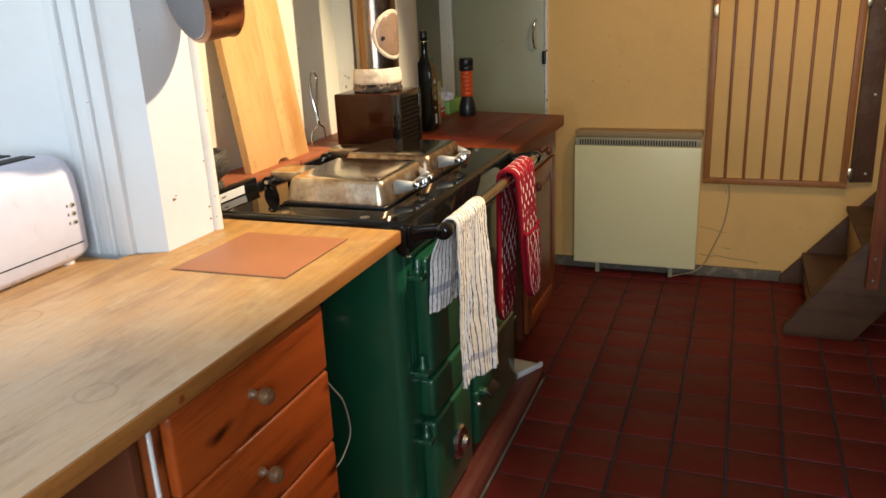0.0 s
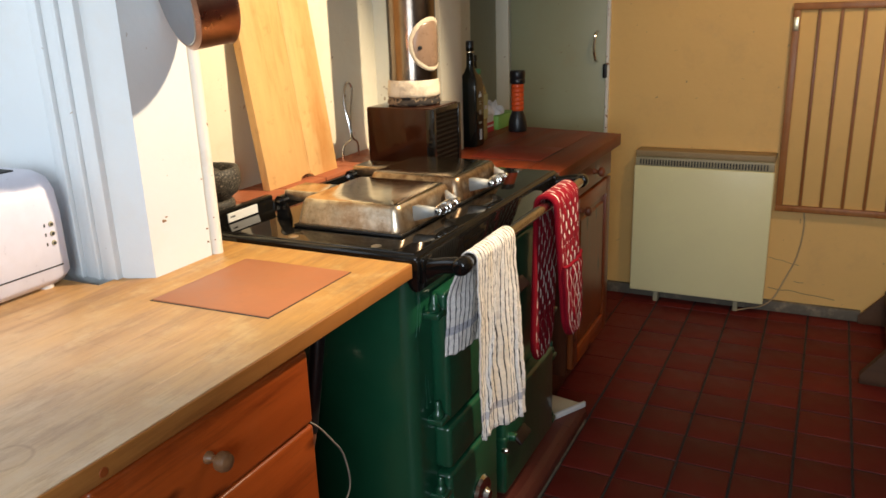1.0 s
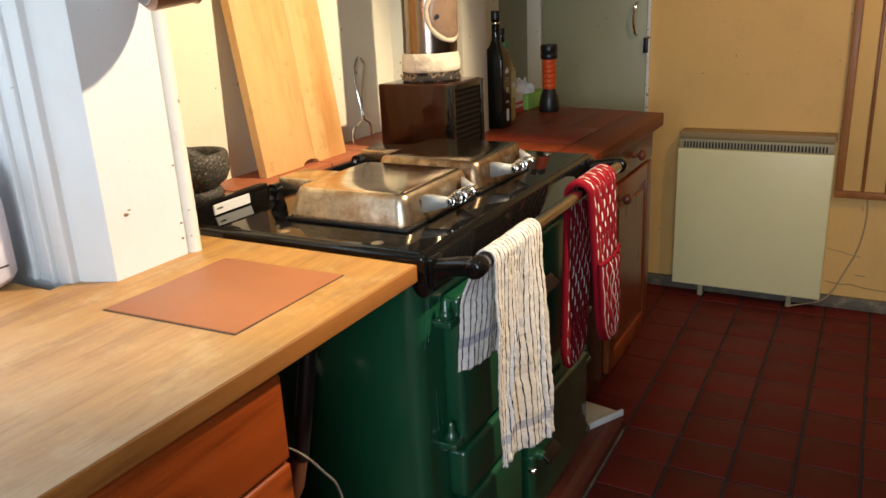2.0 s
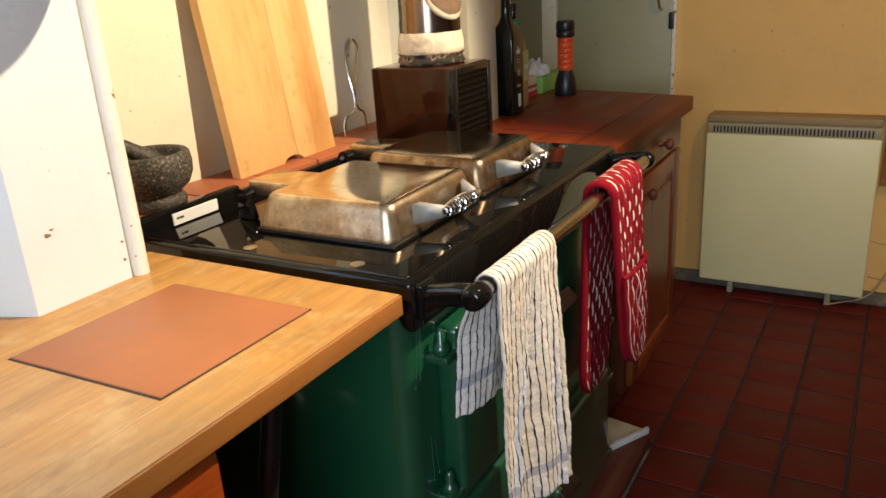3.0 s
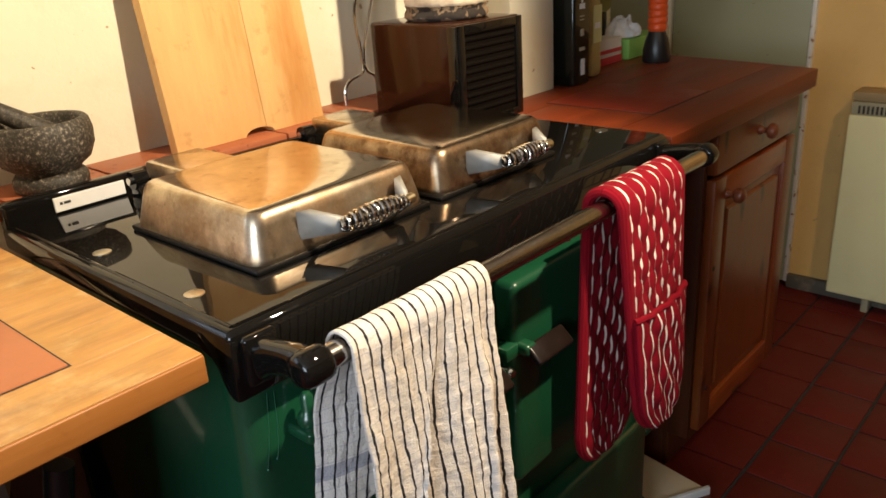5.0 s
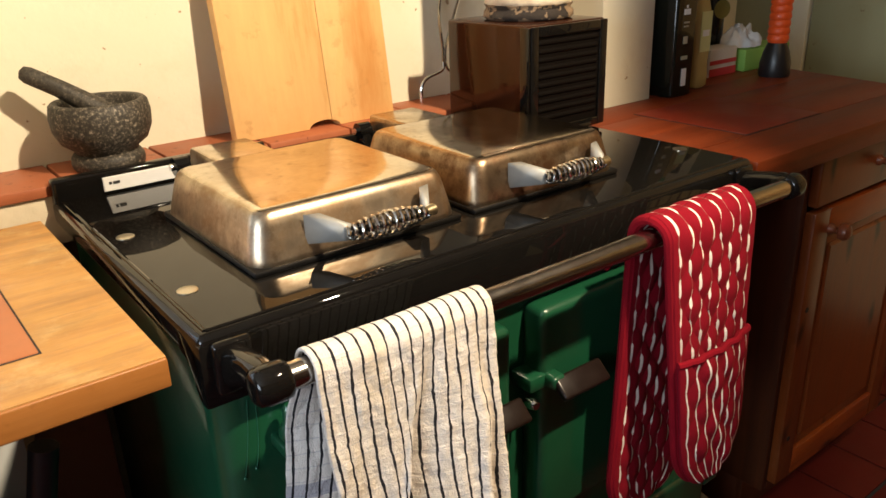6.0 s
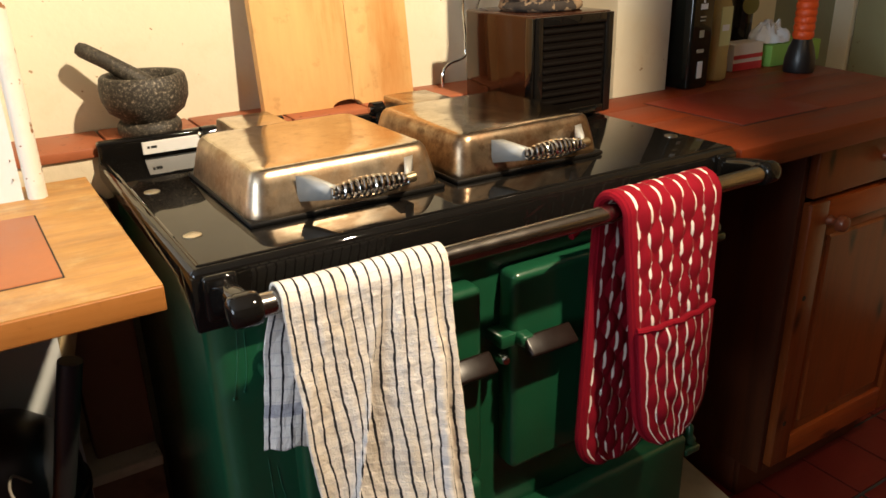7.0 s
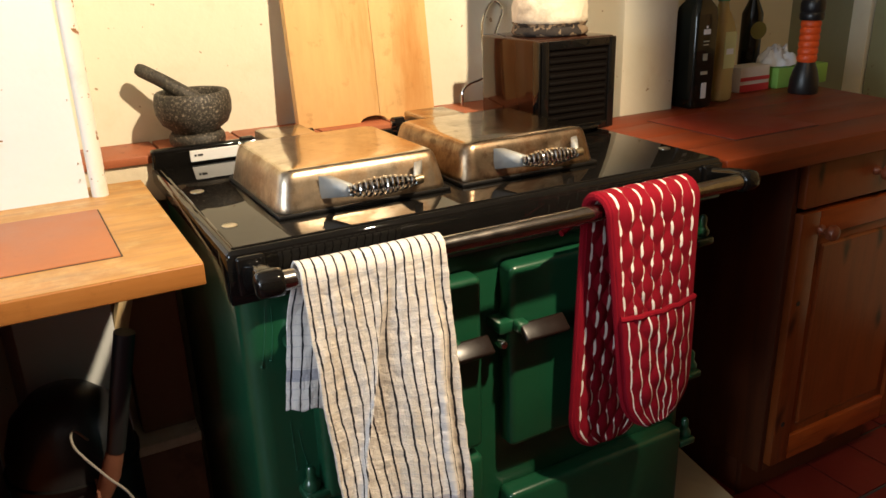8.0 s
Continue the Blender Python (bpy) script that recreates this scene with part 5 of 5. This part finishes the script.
part("card", box(-0.570, -0.512, 1.535, 1.650, Z, Z + 0.068, 0.002), LABELW, bx)
part("red_band", box(-0.5122, -0.5105, 1.536, 1.649, Z + 0.030, Z + 0.040, 0), REDC, bx, smooth=0)
part("red_band", box(-0.5122, -0.5105, 1.536, 1.649, Z + 0.001, Z + 0.020, 0), REDC, bx, smooth=0)
tb = thing("tissue_box", (-0.58, 1.78, Z), "lime green tissue box with a white tissue", "tissue box")
part("card", box(-0.600, -0.500, 1.672, 1.882, Z, Z + 0.056, 0.003), LIME, tb)


def tissue(u, v):
    a = 2 * math.pi * u
    crease = noise.noise(Vector((2.2 * math.cos(a), 2.2 * math.sin(a), 3.0 * v)))
    r = 0.062 * v * (1 + 0.35 * crease)
    z = 0.050 * (1 - v ** 2.2) * (1 + 0.5 * noise.noise(Vector((5 * math.cos(a) * v, 5 * math.sin(a) * v, 1.0)))) + 0.010 * crease * v
    return Vector((-0.552 + r * math.cos(a) * 0.75, 1.722 + r * math.sin(a), Z + 0.058 + max(0.0, z)))


part("tissue", sheet(tissue, 56, 14, (1, 1)), TISSUE, tb, "crumpled white tissue", smooth=60)

TC = (-0.414, 1.668)
tr = thing("torch", (TC[0], TC[1], Z), "black torch with a ribbed orange grip, standing on its lens", "torch")
part("head", lathe([(0, 0), (0.036, 0), (0.038, 0.006), (0.037, 0.035), (0.031, 0.060), (0.024, 0.078), (0.022, 0.084), (0, 0.084)], (*TC, Z), 32), DARKP, tr)
prof = [(0, 0.082), (0.0225, 0.082)]
for k in range(6):
    z = 0.086 + k * 0.0175
    prof += [(0.0245, z), (0.0262, z + 0.006), (0.0245, z + 0.0135), (0.0232, z + 0.0155)]
prof += [(0.0225, 0.192), (0, 0.192)]
part("grip", lathe(prof, (*TC, Z), 32), ORANGE, tr, "ribbed orange rubber grip")
part("tail_cap", lathe([(0, 0.190), (0.029, 0.190), (0.031, 0.194), (0.031, 0.206), (0.0285, 0.210), (0.031, 0.214), (0.031, 0.234), (0.027, 0.242), (0, 0.242)], (*TC, Z), 32), DARKP, tr)

# ---------- cloths on the rail ----------
RX, RZ = 0.085, 0.911


def drape(y_top, y_front, y_back, z_front, z_back, thick_r, out_front, fold, seed, v_crease=True):
    """A cloth hung over the rail: v runs from the back hem over the bar to the front hem."""
    back, front = RZ - z_back[0], RZ - z_front[0]
    arc = math.pi * thick_r
    total = back + arc + front

    def f(u, v):
        s = v * total
        if s < back:
            k = 1 - s / back
            zb = z_back[0] + (z_back[1] - z_back[0]) * u
            y0 = y_top[0] + (y_back[0] - y_top[0]) * k
            y1 = y_top[1] + (y_back[1] - y_top[1]) * k
            z = RZ + (zb - RZ) * k
            x = RX - thick_r - 0.006 * k + fold * 0.5 * k * math.sin(9 * u + seed) - 0.030 * min(1, 2.5 * k) * max(0, 1 - u / 0.38) ** 1.3
        elif s < back + arc:
            a = math.pi * (s - back) / arc
            y0, y1 = y_top
            x, z = RX - thick_r * math.cos(a), RZ + thick_r * math.sin(a)
        else:
            k = (s - back - arc) / front
            zf = z_front[0] + (z_front[1] - z_front[0]) * u
            y0 = y_top[0] + (y_front[0] - y_top[0]) * k
            y1 = y_top[1] + (y_front[1] - y_top[1]) * k
            z = RZ + (zf - RZ) * k
            kk = min(1, k * 2.2)
            x = RX + thick_r + out_front * k - 0.030 * min(1, 1.6 * k) * (1 - u) + fold * kk * (math.sin(7.5 * u + seed + 1.2 * k) + 0.45 * math.sin(17 * u + 2 * seed + 2.5 * k))
            if v_crease:
                c = 0.56 - 0.46 * k
                x += 0.009 * kk * math.exp(-((u - c) / 0.045) ** 2) - 0.010 * kk * math.exp(-((u - c - 0.085) / 0.050) ** 2)
                x += 0.008 * kk * math.exp(-((u - 0.86) / 0.03) ** 2) - 0.008 * kk * math.exp(-((u - 0.93) / 0.035) ** 2)
                y0 -= 0.013 * kk * math.tanh((u - c) / 0.07) * math.exp(-((u - c) / 0.26) ** 2)
                y1 -= 0.013 * kk * math.tanh((u - c) / 0.07) * math.exp(-((u - c) / 0.26) ** 2)
        y = y0 + (y1 - y0) * u
        q = noise.noise(Vector((u * 5, v * 9, seed)))
        r2 = noise.noise(Vector((u * 16, v * 34, seed + 7))) + 0.7 * noise.noise(Vector((u * 30, v * 75, seed)))
        r2 += 0.55 * noise.noise(Vector((u * 75, v * 170, seed + 3)))
        return Vector((x + 0.003 * q + 0.0017 * r2, y + 0.004 * q * (1 if abs(v - 0.4) > 0.1 else 0), z + 0.0010 * r2 + 0.002 * math.sin(40 * u) * (1 if v in (0, 1) else 0)))

    return f, total


tw = thing("tea_towel", (RX, 0.2, 0.45), "white tea towel with dark stripes hung over the rail", "tea towel")
f, total = drape((0.066, 0.272), (0.098, 0.303), (0.048, 0.235), (0.472, 0.450), (0.694, 0.700), 0.0195, 0.010, 0.0090, 0.6)
thicken(part("cloth", sheet(f, 110, 190, (0.255, total)), TOWEL, tw, smooth=80), 0.0035)

mt = thing("oven_glove", (RX, 0.67, 0.48), "quilted red cotton oven glove with white dashes on the rail", "oven glove")
GR = 0.026


def glove_front(u, v):
    """From the bar's crest down to the rounded front pocket."""
    k = v
    w = 1.0
    if k > 0.80:
        q = (k - 0.80) / 0.20
        w = math.sqrt(max(0.0, 1 - q ** 2.6 * 0.86))
    y0 = 0.550 + 0.044 * k
    y1 = 0.735 - 0.010 * k
    c, hw = (y0 + y1) / 2, (y1 - y0) / 2
    y = c + hw * w * (2 * u - 1)
    arc = 0.10
    if k < arc:
        a = math.pi / 2 * k / arc
        x, z = RX + GR * math.sin(a), RZ + GR * math.cos(a)
    else:
        t = (k - arc) / (1 - arc)
        x, z = RX + GR + 0.016 * t, RZ - 0.382 * t + 0.012 * u * t
    edge = min(1, 6 * min(u, 1 - u))
    quilt = abs(math.sin(math.pi * (y * 24 + z * 16))) * abs(math.sin(math.pi * (y * 24 - z * 16)))
    x += 0.0048 * quilt * edge
    return Vector((x, y, z))


def glove_pocket(u, v):
    """The slack hand pocket stitched over the lower half of the front."""
    p = glove_front(u, 0.51 + 0.488 * v)
    slack = math.sin(math.pi * u) ** 0.6
    lump = 0.0045 * noise.noise(Vector((u * 3.2, v * 4.0, 2.0))) + 0.0022 * noise.noise(Vector((u * 9, v * 8, 5.0)))
    return p + Vector((0.0085 + (0.010 * (1 - 0.5 * v) + lump) * slack, 0.0, 0.0))


def glove_back(u, v):
    k = v
    w = 1.0
    if k > 0.84:
        q = (k - 0.84) / 0.16
        w = math.sqrt(max(0.0, 1 - q ** 2.6 * 0.80))
    y0, y1 = 0.550 - 0.012 * k, 0.738 - 0.036 * k
    c, hw = (y0 + y1) / 2, (y1 - y0) / 2
    y = c + hw * w * (2 * u - 1)
    arc = 0.10
    if k < arc:
        a = math.pi / 2 * k / arc
        x, z = RX - GR * math.sin(a), RZ + GR * math.cos(a)
    else:
        t = (k - arc) / (1 - arc)
        x, z = RX - GR - 0.006 * t, RZ - 0.448 * t
    quilt = abs(math.sin(math.pi * (y * 24 + z * 16))) * abs(math.sin(math.pi * (y * 24 - z * 16)))
    return Vector((x + 0.004 * quilt * min(1, 6 * min(u, 1 - u)), y, z))


for g, nm in ((glove_front, "front_panel"), (glove_back, "back_panel")):
    p = part(nm, sheet(g, 72, 130, (0.190, 0.44)), MITT, mt, smooth=80)
    thicken(p, 0.014)
    edge = [g(0, j / 60) for j in range(61)] + [g(i / 16, 1) for i in range(1, 17)] + [g(1, 1 - j / 60) for j in range(1, 61)]
    part("binding", tube(edge, 0.0062, 8), BINDING, p, "plain red binding")
pocket = part("pocket", sheet(glove_pocket, 60, 60, (0.195, 0.22)), MITTP, mt, "striped hand pocket", smooth=80)
thicken(pocket, 0.008)
part("pocket_binding", tube([glove_pocket(i / 24, 0.0) + Vector((0.001, 0, 0.002)) for i in range(25)], 0.0052, 8), BINDING, pocket, "pocket edge binding")
part("hanging_loop", tube(bend([(0.056, 0.552, 0.905), (0.054, 0.530, 0.890), (0.054, 0.512, 0.879), (0.056, 0.505, 0.877)]), 0.005, 8), BINDING, mt)

# ---------- pan hung from a ceiling hook ----------
pan = thing("hanging_pan", (-0.26, -0.22, 1.46), "copper sided pan hung by its handle", "saucepan")
pm = pose(-0.342, -0.228, 1.440, 0, 78, 62)
part("pan_body", lathe([(0, 0.0), (0.086, 0.0), (0.094, 0.006), (0.098, 0.07), (0.101, 0.075), (0.098, 0.078), (0.093, 0.070), (0.088, 0.012), (0, 0.006)], (0, 0, 0), 48, pm), COPPER, pan)
part("base_plate", lathe([(0, -0.0015), (0.082, -0.0015), (0.087, 0.003), (0, 0.003)], (0, 0, 0), 48, pm), PANSTEEL, pan, "grey steel base")
part("pan_handle", tube([(-0.312, -0.220, 1.530), (-0.312, -0.220, 1.74)], 0.009, 10), IRON, pan, "black handle")
part("hook", tube(bend([(-0.312, -0.220, 1.735), (-0.305, -0.220, 1.76), (-0.312, -0.220, 1.78), (-0.312, -0.220, 2.0), (-0.312, -0.220, CEILZ)]), 0.004, 8), IRON, pan, "long iron hook")

# ---------- quarry tiles ----------
PITCH, GAP = 0.1680, 0.0080
tile_me = finish(box(-PITCH / 2 + GAP / 2, PITCH / 2 - GAP / 2, -PITCH / 2 + GAP / 2, PITCH / 2 - GAP / 2, -0.012, 0.0, 0.0035, 2), "tile", TILE)
rng = random.Random(4)
rest = bmesh.new()
for i in range(-6, 15):
    for j in range(-20, 15):
        x, y = 0.226 + PITCH * (i + 0.5), 0.620 + PITCH * (j + 0.5)
        if x > 2.5 or y > 2.40 or y < -2.5 or x < -0.6:
            continue
        tilt = (rng.uniform(-0.16, 0.16), rng.uniform(-0.16, 0.16))
        dz, tw_ = rng.uniform(-0.0015, 0.001), rng.uniform(-0.5, 0.5)
        if -1 <= i < 8 and j >= -5:
            ob = new("tile", tile_me)
            ob.parent = floor
            ob.matrix_basis = pose(x, y, dz, tilt[0], tilt[1], tw_)
        else:
            h2 = PITCH / 2 - GAP / 2
            join(rest, box(x - h2, x + h2, y - h2, y + h2, -0.012, dz, 0, 0))
rest_ob = new("tile_field", finish(rest, "tile_field", TILE, 0))
rest_ob.parent = floor
tagged(rest_ob, kind="stuff")
